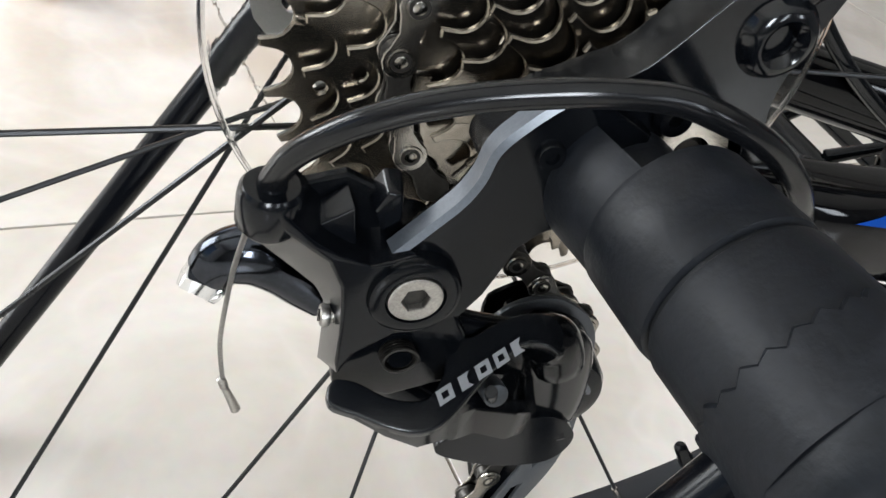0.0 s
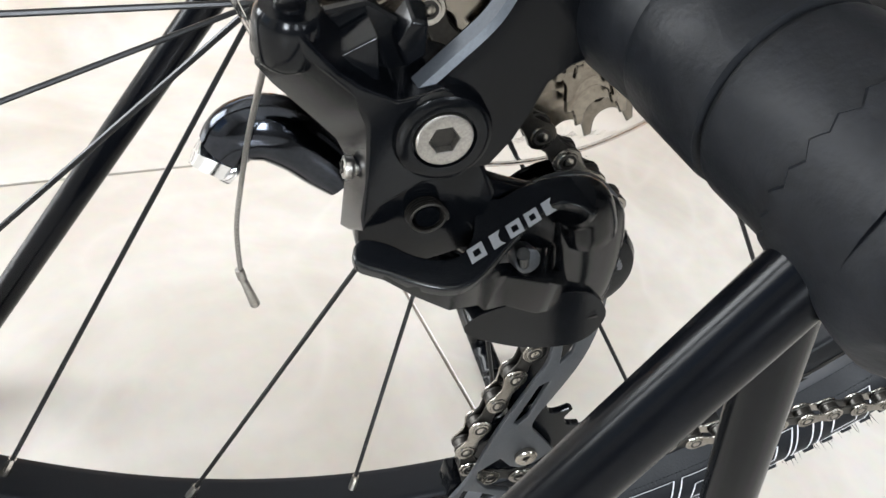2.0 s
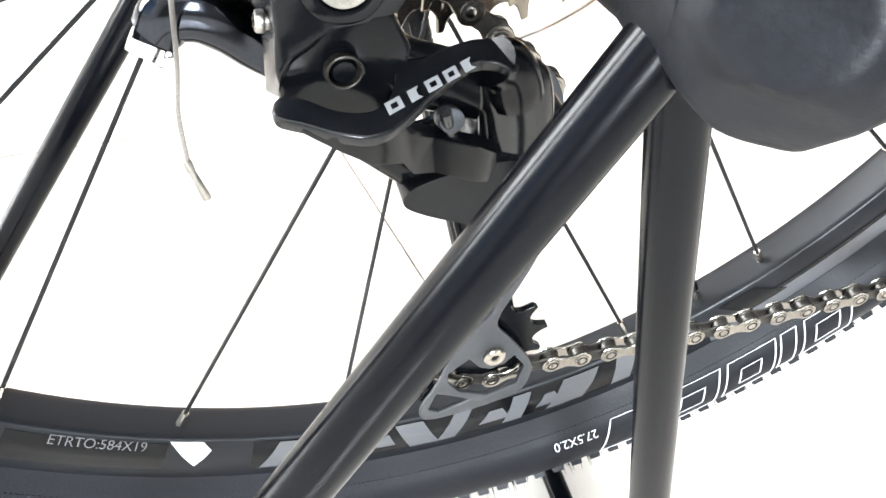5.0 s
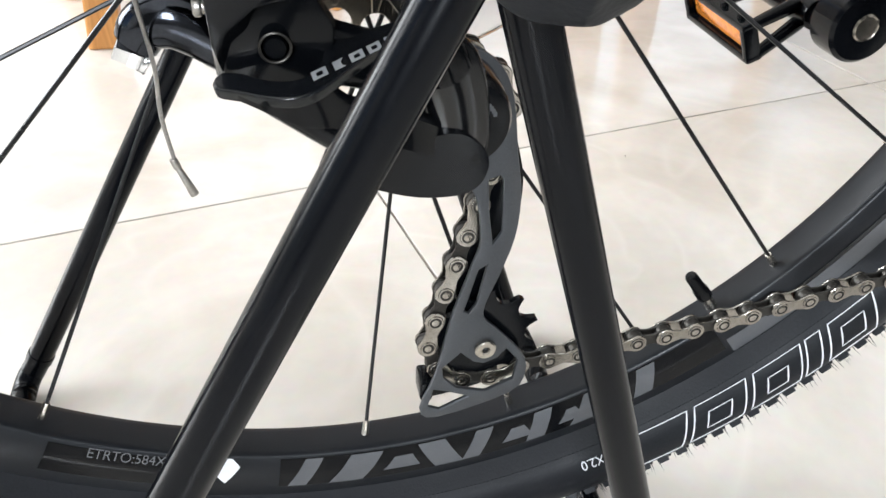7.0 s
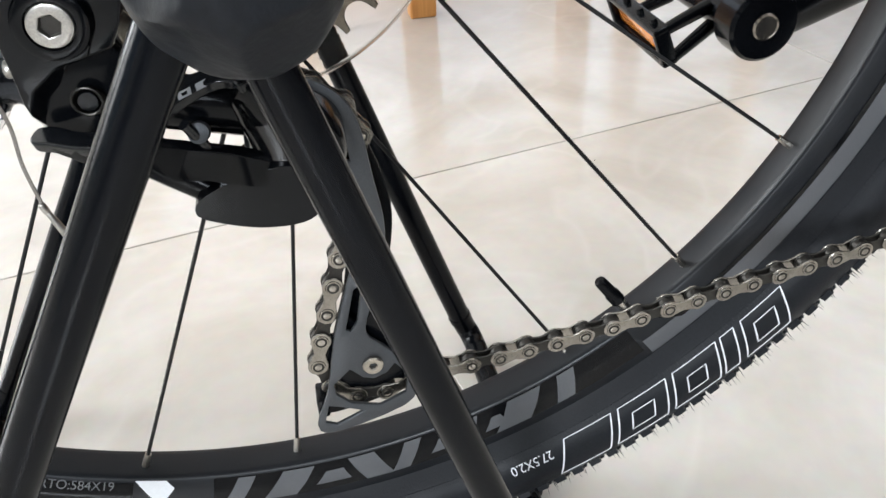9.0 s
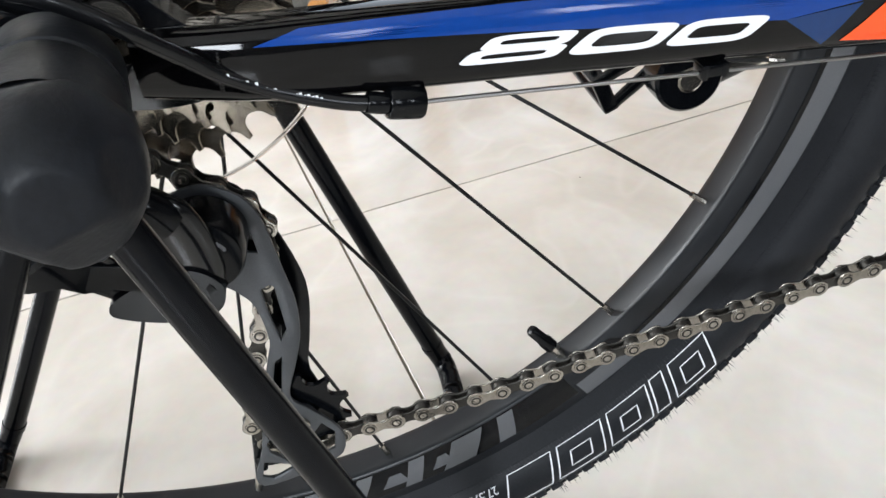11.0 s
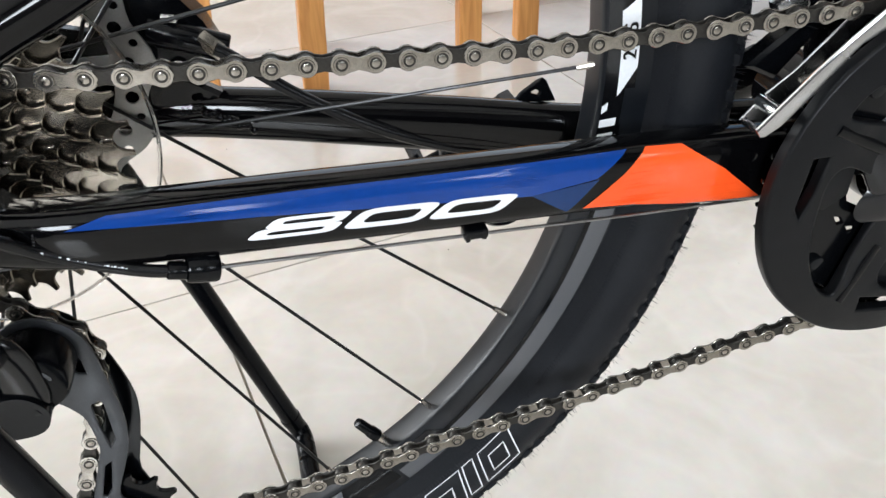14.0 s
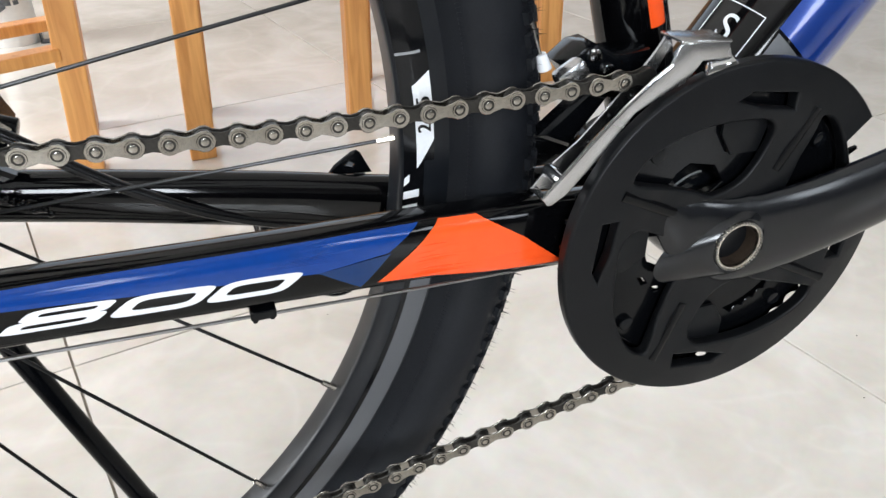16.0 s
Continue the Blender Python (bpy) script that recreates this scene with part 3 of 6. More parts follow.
# bead ribs: fine ring of teeth where tyre meets rim
def teeth_ring():
    bm = bmesh.new()
    n = 900
    for i in range(n):
        a = 2 * math.pi * i / n
        p = Vector((math.cos(a), 0, math.sin(a)))
        t = Vector((-math.sin(a), 0, math.cos(a))) * 0.0006
        r, y = tyre_point(47)
        r2, y2 = tyre_point(52)
        q = [p * r + Vector((0, y - 0.0001, 0)) - t, p * r + Vector((0, y - 0.0001, 0)) + t, p * r2 + Vector((0, y2 - 0.0001, 0)) + t, p * r2 + Vector((0, y2 - 0.0001, 0)) - t]
        top = [v + Vector((0, -0.0004, 0)) for v in q]
        vs = [bm.verts.new(v) for v in q + top]
        for f in ((4, 5, 6, 7), (0, 1, 5, 4), (1, 2, 6, 5), (2, 3, 7, 6), (3, 0, 4, 7)):
            bm.faces.new([vs[k] for k in f])
    return bm


tagged(part("ribbed_bead", teeth_ring(), M_TYRE, tyre, smooth=False), kind="stuff")


# tread knobs, as real blocks; and fine moulding hairs at the edges
def knob_mesh(w, l, h):
    bm = bmesh.new()
    bot = [(-w, -l), (w, -l), (w, l), (-w, l)]
    vb = [bm.verts.new((x, y, -0.001)) for x, y in bot]
    vt = [bm.verts.new((x * 0.82, y * 0.82, h)) for x, y in bot]
    bm.faces.new(vt)
    for i in range(4):
        bm.faces.new((vb[i], vb[(i + 1) % 4], vt[(i + 1) % 4], vt[i]))
    bmesh.ops.recalc_face_normals(bm, faces=bm.faces)
    return bm


def knob_place(a, u, skew=0.0):
    t = math.radians(a)
    r, y = tyre_point(u)
    p = Vector((r * math.cos(t), y, r * math.sin(t)))
    rad = Vector((math.cos(t), 0, math.sin(t)))
    n = (rad * ((r - TY_C) / TY_Z ** 2) + Vector((0, y / TY_Y ** 2, 0))).normalized()
    tan = Vector((-math.sin(t), 0, math.cos(t)))
    side = n.cross(tan)
    m = Matrix((tan, side, n)).transposed().to_4x4()
    m.translation = p
    return m @ Matrix.Rotation(radians(skew), 4, "Z")


def tread(u_list, step, a0, a1):
    bm = bmesh.new()
    for w, l, h, u, skew, off in u_list:
        base = bmesh.new()
        me = bpy.data.meshes.new("tmp")
        kb = knob_mesh(w, l, h)
        kb.to_mesh(me)
        kb.free()
        base.free()
        n = int((a1 - a0) / step)
        for i in range(n):
            k0 = len(bm.verts)
            bm.from_mesh(me)
            bm.verts.ensure_lookup_table()
            m = knob_place(a0 + (i + off) * step, u, skew)
            for v in bm.verts[k0:]:
                v.co = m @ v.co
        bpy.data.meshes.remove(me)
    return bm


KN = [(0.0034, 0.0023, 0.0026, 125, 8, 0.25), (0.0034, 0.0023, 0.0026, 235, -8, 0.25), (0.0042, 0.0018, 0.0025, 152, 0, 0.0), (0.0042, 0.0018, 0.0025, 208, 0, 0.5), (0.0026, 0.0022, 0.0019, 166, 12, 0.5), (0.0026, 0.0022, 0.0019, 194, -12, 0.0), (0.0030, 0.0020, 0.0018, 180, 0, 0.25), (0.0030, 0.0018, 0.0022, 140, 10, 0.5), (0.0030, 0.0018, 0.0022, 220, -10, 0.0)]
tagged(part("tread", tread(KN, 1.75, 0, 360), M_TYRE, tyre, smooth=False), kind="stuff")


def hairs():
    bm = bmesh.new()
    rnd = random.Random(7)
    for i in range(420):
        a = rnd.uniform(-80, 40) if i < 350 else rnd.uniform(-110, -80)
        u = rnd.choice((122, 130, 141, 150))
        m = knob_place(a, u)
        ln = rnd.uniform(0.0040, 0.0065)
        tip = Vector((rnd.uniform(-0.0012, 0.0012), rnd.uniform(-0.001, 0.001), ln + 0.001))
        q = [m @ Vector(v) for v in ((-0.00028, -0.00018, 0), (0.00028, -0.00018, 0), (0, 0.0003, 0))] + [m @ tip]
        vs = [bm.verts.new(v) for v in q]
        for f in ((0, 1, 3), (1, 2, 3), (2, 0, 3)):
            bm.faces.new([vs[k] for k in f])
    return bm


tagged(part("moulding_hair", hairs(), M_TYRE, tyre, smooth=False), kind="stuff")

# hub, spokes and nipples
def axle(y):
    """The middle of the hub's parts at a depth: the axle stands slightly askew on the drive side."""
    return Vector((-0.2986 * min(y, 0.0), 0, -0.071 * min(y, 0.0)))


def on_axle(bm):
    for v in bm.verts:
        v.co += axle(v.co.y)
    return bm


hub = part("hub", on_axle(lathe([(0.004, -0.066), (0.012, -0.066), (0.012, -0.012), (0.026, -0.0070), (0.0405, -0.0062), (0.0405, -0.0034), (0.016, 0.000), (0.0125, 0.020), (0.016, 0.048), (0.0405, 0.0515), (0.0405, 0.0540), (0.012, 0.056), (0.012, 0.066), (0.004, 0.066)], 40)), M_SATIN, bicycle, "black rear hub")
FLANGE = {-1: Vector((0.0045, -0.0048, -0.0052)), 1: Vector((0.0098, 0.0527, -0.0066))}       # middles of the two hub flanges
PATTERN = {0: (1, 131.5), 1: (-1, -32.0), 2: (1, -51.9), 3: (-1, 40.0)}       # side and lean, repeating every four spokes
for i in range(24):
    a = math.radians(A0 + 15 * i)
    side, lean = PATTERN[i % 4]
    end = Vector((0.2895 * math.cos(a), -side * -0.0008, 0.2895 * math.sin(a)))
    ha = a + math.radians(lean)
    start = Vector((0.0389 * math.cos(ha), 0, 0.0389 * math.sin(ha))) + FLANGE[side]
    d = (end - start).normalized()
    part("spoke", rod(start, end, 0.00098, seg=8), M_SPOKE, rim)
    part("nipple", join(rod(end - d * 0.0065, end + d * 0.0045, 0.00165, 0.0020, seg=8), rod(end + d * 0.0036, end + d * 0.0056, 0.0031, 0.0034, seg=12)), M_NIPPLE, rim)

# tube valve with a black cap
va = math.radians(-52.8)
vd = Vector((math.cos(va), 0, math.sin(va)))
valve = part("valve", join(rod(vd * 0.296, vd * 0.279, 0.0030, 0.0030, seg=16), rod(vd * 0.2945, vd * 0.2915, 0.0055, 0.0050, seg=6)), M_NIPPLE, rim, "nickel tube valve")
part("valve_cap", lathe([(0.0, 0.0), (0.0026, 0.0004), (0.0032, 0.0016), (0.0034, 0.011), (0.0040, 0.0125), (0.0040, 0.0185), (0.0, 0.0185)], 18), M_PLASTIC, valve, "black plastic valve cap", m=Matrix.Translation(vd * 0.2635) @ vd.to_track_quat("Y", "Z").to_matrix().to_4x4())

# ---- cassette ----
COGS = [(34, -0.0285), (30, -0.0327), (26, -0.0368), (23, -0.0410), (19, -0.0452), (17, -0.0494), (15, -0.0536), (13, -0.0578), (11, -0.0620)]


def cog_outline(n, tip=0.0040, phase=0.0):
    """Round gullets with short blunt teeth."""
    r = 0.0127 / (2 * math.sin(math.pi / n))
    pts = []
    st = 2 * math.pi / n
    for i in range(n):
        a = st * (i + phase)
        for k in range(9):
            b = math.radians(-72 + 144 * k / 8)
            g = 0.0049
            pts.append((a + g * math.sin(b) / r, r - g * math.cos(b) + 0.0004))
        pts.append((a + st * 0.5 - 0.0010 / r, r + tip))
        pts.append((a + st * 0.5 + 0.0009 / r, r + tip - 0.0004))
    return [(q * math.cos(b), q * math.sin(b)) for b, q in pts], r


cassette = part("cassette", on_axle(lathe([(0.008, -0.0665), (0.0155, -0.0665), (0.0165, -0.0650), (0.0165, -0.026), (0.008, -0.026)], 40)), M_COG, bicycle, "dull nickel-plated cassette of nine cogs")
for k, (n, y) in enumerate(COGS):
    o, r = cog_outline(n, 0.0030, 0.37 * k)
    if r > 0.036:
        m = max(5, n // 3)
        holes = [circle((r - 0.0102) * math.cos(2 * math.pi * j / m + 0.2 * k), (r - 0.0102) * math.sin(2 * math.pi * j / m + 0.2 * k), 0.0017, 8) for j in range(m)]
        holes.append(circle(0, 0, max(0.0155, r - 0.022), 28))
    else:
        holes = [circle(0, 0, 0.0155, 24)]
    cog = part("cog", plate(o, -0.0009, 0.0009, holes, 0.0004), M_COG, cassette, m=Matrix.Translation(axle(y) + Vector((0, y, 0))))
    # shift ramps pressed into the flank
    if r > 0.030:
        for j in range(4):
            a = 2 * math.pi * (j + 0.31 * k) / 4
            part("ramp", moved(box(0.0040, 0.0007, 0.0022, 0.0003, at=(r - 0.0066, -0.0011, 0)), Matrix.Rotation(a, 4, "Y") @ Matrix.Rotation(0.0, 4, "Z")), M_COG, cog)
# dark carrier arms behind the large cogs
for j in range(5):
    a = 2 * math.pi * j / 5 + 0.3
    part("carrier_arm", moved(box(0.034, 0.008, 0.008, 0.002, at=(0.031, -0.0327, 0)), Matrix.Translation(axle(-0.0327)) @ Matrix.Rotation(a, 4, "Y")), M_SATIN, cassette)
disc = part("spoke_protector", moved(lathe([(0.030, -0.0245), (0.0805, -0.0235), (0.0822, -0.0230), (0.0822, -0.0218), (0.0805, -0.0221), (0.030, -0.0232)], 96, closed=True), Matrix.Translation(axle(-0.023))), M_DISC, bicycle, "clear plastic spoke protector disc")
part("rim_bead", moved(lathe([(0.0822 + 0.0009 * math.cos(k * math.pi / 4), -0.0224 + 0.0009 * math.sin(k * math.pi / 4)) for k in range(8)], 120, closed=True), Matrix.Translation(axle(-0.023))), M_BEAD, disc)

# ---- chain ----
P = 0.0127
G_PUL, T_PUL, RP = (0.0235, -0.0925), (0.0390, -0.1870), 0.0218


def arc(c, r, a0, a1, y0, y1, n=24):
    return [(c[0] + r * math.cos(math.radians(a0 + (a1 - a0) * k / n)), y0 + (y1 - y0) * k / n, c[1] + r * math.sin(math.radians(a0 + (a1 - a0) * k / n))) for k in range(n + 1)]


def resample(pts, step):
    """Points at even straight steps along a line of points."""
    pts = [Vector(p) for p in pts]
    out, i, cur, base = [pts[0]], 0, pts[0], -1
    while True:
        while i + 1 < len(pts) and (pts[i + 1] - cur).length < step:
            i += 1
        if i + 1 >= len(pts):
            return out
        a, b = (cur if base == i else pts[i]), pts[i + 1]
        lo, hi = 0.0, 1.0
        for _ in range(40):
            mid = (lo + hi) / 2
            if (a.lerp(b, mid) - cur).length < step:
                lo = mid
            else:
                hi = mid
        cur, base = a.lerp(b, hi), i
        out.append(cur)


def link_outline(r, waist):
    """The eight-shaped side plate between two rivets."""
    pts = []
    for k in range(11):
        a = math.radians(52 + (308 - 52) * k / 10)
        pts.append((r * math.cos(a), r * math.sin(a)))
    pts.append((P / 2, -waist))
    for k in range(11):
        a = math.radians(-128 + 256 * k / 10)
        pts.append((P + r * math.cos(a), r * math.sin(a)))
    pts.append((P / 2, waist))
    return pts


def outer_link_mesh():
    bms = [plate(link_outline(0.0043, 0.0024), y, y + 0.0009, (), 0.00028) for y in (-0.0033, 0.0024)]
    for cx in (0, P):
        bms.append(moved(rod((0, -0.0038, 0), (0, 0.0038, 0), 0.0017, seg=14, bevel=0.0004), Matrix.Translation((cx, 0, 0))))
        bms.append(moved(lathe([(0.0016, -0.0035), (0.0023, -0.0035), (0.0024, -0.0037), (0.0029, -0.0037), (0.0031, -0.0033)], 18), Matrix.Translation((cx, 0, 0))))
    me = mesh_of("chain_link", join(*bms), M_LINK)
    # ring round each rivet coloured dark for the shade of its groove
    me.materials.append(M_LINK_DARK)
    for f in me.polygons:
        q = min(abs(f.center.x), abs(f.center.x - P))
        r = math.hypot(q, f.center.z)
        f.material_index = 1 if 0.00165 < r < 0.0026 and f.center.y < -0.0033 else 0
    return me


def inner_link_mesh():
    bms = [plate(link_outline(0.0042, 0.0026), y, y + 0.0009, (), 0.00028) for y in (-0.0022, 0.0013)]
    bms += [moved(rod((0, -0.0012, 0), (0, 0.0012, 0), 0.0038, seg=14), Matrix.Translation((cx, 0, 0))) for cx in (0, P)]
    return mesh_of("inner_link", join(*bms), M_LINK_DARK)


OUTER, INNER = outer_link_mesh(), inner_link_mesh()
chain = part("chain", rod((0.3965, -0.0600, 0.0340), (0.3967, -0.0600, 0.0340), 0.0012, seg=8), M_LINK_DARK, bicycle, "nickel-grey roller chain with dark inner plates")


def lay_chain(pts, outer_first):
    for i, (a, b) in enumerate(zip(pts, pts[1:])):
        if b.x < a.x:
            a, b = b, a
        d = b - a
        ang = math.atan2(d.z, d.x)
        yaw = math.atan2(d.y, math.hypot(d.x, d.z))
        m = Matrix.Translation(a) @ Matrix.Rotation(-ang, 4, "Y") @ Matrix.Rotation(yaw, 4, "Z")
        outer = (i % 2 == 0) == outer_first
        share("chain_link" if outer else "inner_link", OUTER if outer else INNER, chain, m)


RC = 0.0127 / (2 * math.sin(math.pi / 23))
COG = axle(-0.0415)
UPPER = smooth_path([(0.3914, -0.0590, 0.0352), (0.3744, -0.0588, 0.0342), (0.2560, -0.0572, 0.0316), (0.1374, -0.0560, 0.0356), (0.0517, -0.0525, 0.0398), (0.0300, -0.0465, 0.0452)], 12)
lay_chain(resample([tuple(p) for p in UPPER] + arc((COG.x, COG.z), RC, 72, 228, -0.0415, -0.0415), P), False)
lay_chain(resample([tuple(p) for p in smooth_path([(0.1686, -0.0530, -0.1868), (0.2554, -0.0545, -0.1708), (0.3306, -0.0560, -0.1555), (0.40, -0.058, -0.1405), (0.445, -0.059, -0.1362)], 10)], P), True)
BACK = [tuple(p) for p in smooth_path([(0.1686, -0.0530, -0.1868), (0.1398, -0.0520, -0.1935), (0.0920, -0.0510, -0.2000), (0.0560, -0.0505, -0.2035)], 8)] + arc(T_PUL, RP, 284, 160.3, -0.0500, -0.0500) + arc(G_PUL, RP, -19.7, 52.7, -0.0430, -0.0430) + [(-0.0190, -0.0415, -0.0318)]
lay_chain(resample(BACK, P), False)

# ---- frame ----
STAY = [(0.026, 0.0742, -0.0060, 0.0105, 0.0110), (0.060, 0.0782, -0.0092, 0.0122, 0.0112), (0.100, 0.0752, -0.0128, 0.0132, 0.0112), (0.140, 0.0698, -0.0172, 0.0138, 0.0112), (0.180, 0.0638, -0.0222, 0.0144, 0.0112), (0.234, 0.0555, -0.0290, 0.0154, 0.0112), (0.292, 0.0440, -0.0372, 0.0168, 0.0112), (0.345, 0.0395, -0.0440, 0.0186, 0.0115), (0.420, 0.0380, -0.0500, 0.0200, 0.0120)]


def stay_at(x):
    for p, q in zip(STAY, STAY[1:]):
        if x <= q[0] or q is STAY[-1]:
            f = (x - p[0]) / (q[0] - p[0])
            f = max(-0.5, min(1.0, f))
            return [a + (b - a) * f for a, b in zip(p, q)]


def stay_point(x, ang, s=-1, lift=0.0, e=0.62):
    """A point of the stay's skin; ang 0 is its outer middle, 90 its top."""
    _, y, z, hh, hw = stay_at(x)
    c, sn = math.cos(math.radians(ang)), math.sin(math.radians(ang))
    cy = math.copysign(abs(c) ** e, c) * (hw + lift)
    cz = math.copysign(abs(sn) ** e, sn) * (hh + lift)
    return Vector((x, s * (y + cy), z + cz))


def stay_mesh(s, drop=0.0, shift=0.0, e=0.62):
    bm = bmesh.new()
    rings = []
    n = 40
    for i in range(n + 1):
        x = 0.026 + (0.41 - 0.026) * i / n
        rings.append([bm.verts.new(stay_point(x, 360 * k / 40, s, 0.0, e) + Vector((0, shift, drop))) for k in range(40)])
    for a, b in zip(rings, rings[1:]):
        for k in range(40):
            bm.faces.new((a[k], a[(k + 1) % 40], b[(k + 1) % 40], b[k]))
    bm.faces.new(rings[0])
    bm.faces.new(rings[-1])
    bmesh.ops.recalc_face_normals(bm, faces=bm.faces)
    return bm


chainstay = part("chainstay", stay_mesh(-1), M_GLOSS, bicycle, "gloss black chainstay with blue and orange decals and white figures")
far_stay = part("chainstay", stay_mesh(1, -0.0150, -0.016, 0.86), M_GLOSS, bicycle, "plain gloss black chainstay")


def on_stay(x, z, lift=0.00025):
    """Lays a point given by its length and height onto the outer face."""
    _, y, zc, hh, hw = stay_at(x)
    q = max(-0.995, min(0.995, (z - zc) / (hh + lift)))
    sn = math.copysign(abs(q) ** (1 / 0.62), q)
    c = math.sqrt(max(0.0, 1 - sn * sn))
    return Vector((x, -(y + c ** 0.62 * (hw + lift)), z))


def stay_decal(pts, mat, lift=0.00025):
    """Outline as (x, share of the half height: 1 top, -1 bottom)."""
    bm = bmesh.new()
    vs = [bm.verts.new((x, 0, v)) for x, v in pts]
    es = [bm.edges.new((vs[i], vs[(i + 1) % len(vs)])) for i in range(len(vs))]
    bmesh.ops.triangle_fill(bm, use_beauty=True, edges=es)
    for _ in range(4):
        long = [e for e in bm.edges if abs(e.verts[0].co.x - e.verts[1].co.x) > 0.012 or abs(e.verts[0].co.z - e.verts[1].co.z) > 0.14]
        if not long:
            break
        bmesh.ops.subdivide_edges(bm, edges=long, cuts=1)
        bmesh.ops.triangulate(bm, faces=bm.faces[:])
    for v in bm.verts:
        _, _, zc, hh, _ = stay_at(v.co.x)
        v.co = on_stay(v.co.x, zc + v.co.z * hh, lift)
    bmesh.ops.recalc_face_normals(bm, faces=bm.faces)
    if sum(f.normal.y for f in bm.faces) > 0:
        bmesh.ops.reverse_faces(bm, faces=bm.faces[:])
    return bm


part("decal", stay_decal([(0.0600, 0.58), (0.074, 0.86), (0.14, 0.90), (0.20, 0.90), (0.2860, 0.92), (0.2700, 0.25), (0.2374, -0.02), (0.1825, 0.15), (0.1192, 0.38)], M_BLUE), M_BLUE, chainstay, "blue band")
part("decal", stay_decal([(0.2374, -0.02), (0.2712, 0.22), (0.2560, -0.72)], M_BLUE_DARK), M_BLUE_DARK, chainstay, "dark blue corner")
part("decal", stay_decal([(0.2640, -0.66), (0.2840, 0.28), (0.2960, 0.93), (0.3150, 0.93), (0.3390, 0.20), (0.3620, -0.72), (0.3200, -0.86)], M_ORANGE), M_ORANGE, chainstay, "orange patch")


def figures(which):
    """The white 800 in wide slanted strokes, laid on the stay."""
    bm = bmesh.new()

    def ring(outer, inner):
        n = len(outer)
        a = [bm.verts.new((x, 0, z)) for x, z in outer]
        b = [bm.verts.new((x, 0, z)) for x, z in inner]
        for i in range(n):
            bm.faces.new((a[i], a[(i + 1) % n], b[(i + 1) % n], b[i]))

    def sq(cx, cz, w, h, e, n=40):
        out = []
        for k in range(n):
            t = 2 * math.pi * k / n
            c, s = math.cos(t), math.sin(t)
            out.append((cx + math.copysign(abs(c) ** e, c) * w, cz + math.copysign(abs(s) ** e, s) * h))
        return out

    for cx in ((0.0365, 0.0725)[which - 1],) if which else ():
        ring(sq(cx, 0, 0.0168, 0.0078, 0.42), sq(cx, 0, 0.0108, 0.0036, 0.42))
    if which == 0:
        ring(sq(0, 0.0038, 0.0152, 0.0042, 0.42), sq(0, 0.0038, 0.0098, 0.0013, 0.42))
        ring(sq(0, -0.0038, 0.0168, 0.0042, 0.42), sq(0, -0.0038, 0.0108, 0.0013, 0.42))
    for v in bm.verts:
        v.co.x += v.co.z * 0.75
    bmesh.ops.subdivide_edges(bm, edges=[e for e in bm.edges if e.calc_length() > 0.004], cuts=2)
    for v in bm.verts:
        x = 0.1402 + v.co.x * 0.975
        _, _, zc, hh, _ = stay_at(x)
        v.co = on_stay(x, zc - 0.0008 - 0.012 * (x - 0.139) + v.co.z * 0.55, 0.0004)
    bmesh.ops.recalc_face_normals(bm, faces=bm.faces)
    if sum(f.normal.y for f in bm.faces) > 0:
        bmesh.ops.reverse_faces(bm, faces=bm.faces[:])
    return bm


for which in range(3):
    part("writing", figures(which), M_WHITE, chainstay, "white figure of 800")

# dropout, seatstay with eyelets, and hanger
WASHER = (0.0206, 0, 0.0049)
TONGUE = [(-0.0240, 0.0000), (-0.0190, 0.0110), (-0.0060, 0.0190), (0.0016, 0.0236), (0.0091, 0.0332), (0.0170, 0.0440), (0.0245, 0.0545), (0.0320, 0.0570), (0.0372, 0.0520), (0.0365, 0.0440), (0.0340, 0.0335), (0.0318, 0.0220), (0.0345, 0.0120), (0.0440, 0.0020), (0.0500, -0.0080), (0.0470, -0.0180), (0.0300, -0.0205), (0.0060, -0.0165), (-0.0120, -0.0100)]
dropout = part("dropout", plate(soft(TONGUE, 4), -0.0790, -0.0672, [circle(WASHER[0], WASHER[2], 0.0105, 28)], 0.0038, 4), M_DROPOUT_LIT, bicycle, "gloss black forged dropout")
part("axle_washer", lathe([(0.0042, -0.0745), (0.0042, -0.0772), (0.0084, -0.0772), (0.0090, -0.0766), (0.0090, -0.0700), (0.0120, -0.0700)], 36), M_NIPPLE, dropout, "nickel axle washer", m=Matrix.Translation(WASHER))
part("axle_end", lathe([(0.0, -0.0760), (0.0026, -0.0760), (0.0038, -0.0750), (0.0042, -0.0700)], 20), M_LINK_DARK, dropout, m=Matrix.Translation(WASHER))
part("eyelet", lathe([(0.0, -0.0776), (0.0030, -0.0778), (0.0034, -0.0786), (0.0030, -0.0793), (0.0034, -0.0800), (0.0031, -0.0806), (0.0036, -0.0813), (0.0048, -0.0822), (0.0062, -0.0820), (0.0074, -0.0808), (0.0084, -0.0786), (0.0096, -0.0760)], 40), M_DROPOUT_LIT, dropout, "threaded eyelet", m=Matrix.Translation((0.0253, 0, 0.0325)))
part("screw_hole", lathe([(0.0015, -0.0760), (0.0015, -0.0785), (0.0034, -0.0788), (0.0042, -0.0770)], 24), M_DROPOUT_LIT, dropout, m=Matrix.Translation((0.0107, -0.0030, 0.0146)))
SS = smooth_path([(0.0285, -0.0757, 0.0490), (0.0400, -0.0750, 0.0548), (0.0560, -0.0738, 0.0632), (0.0800, -0.0720, 0.0748), (0.130, -0.068, 0.101), (0.20, -0.060, 0.142)], 8)
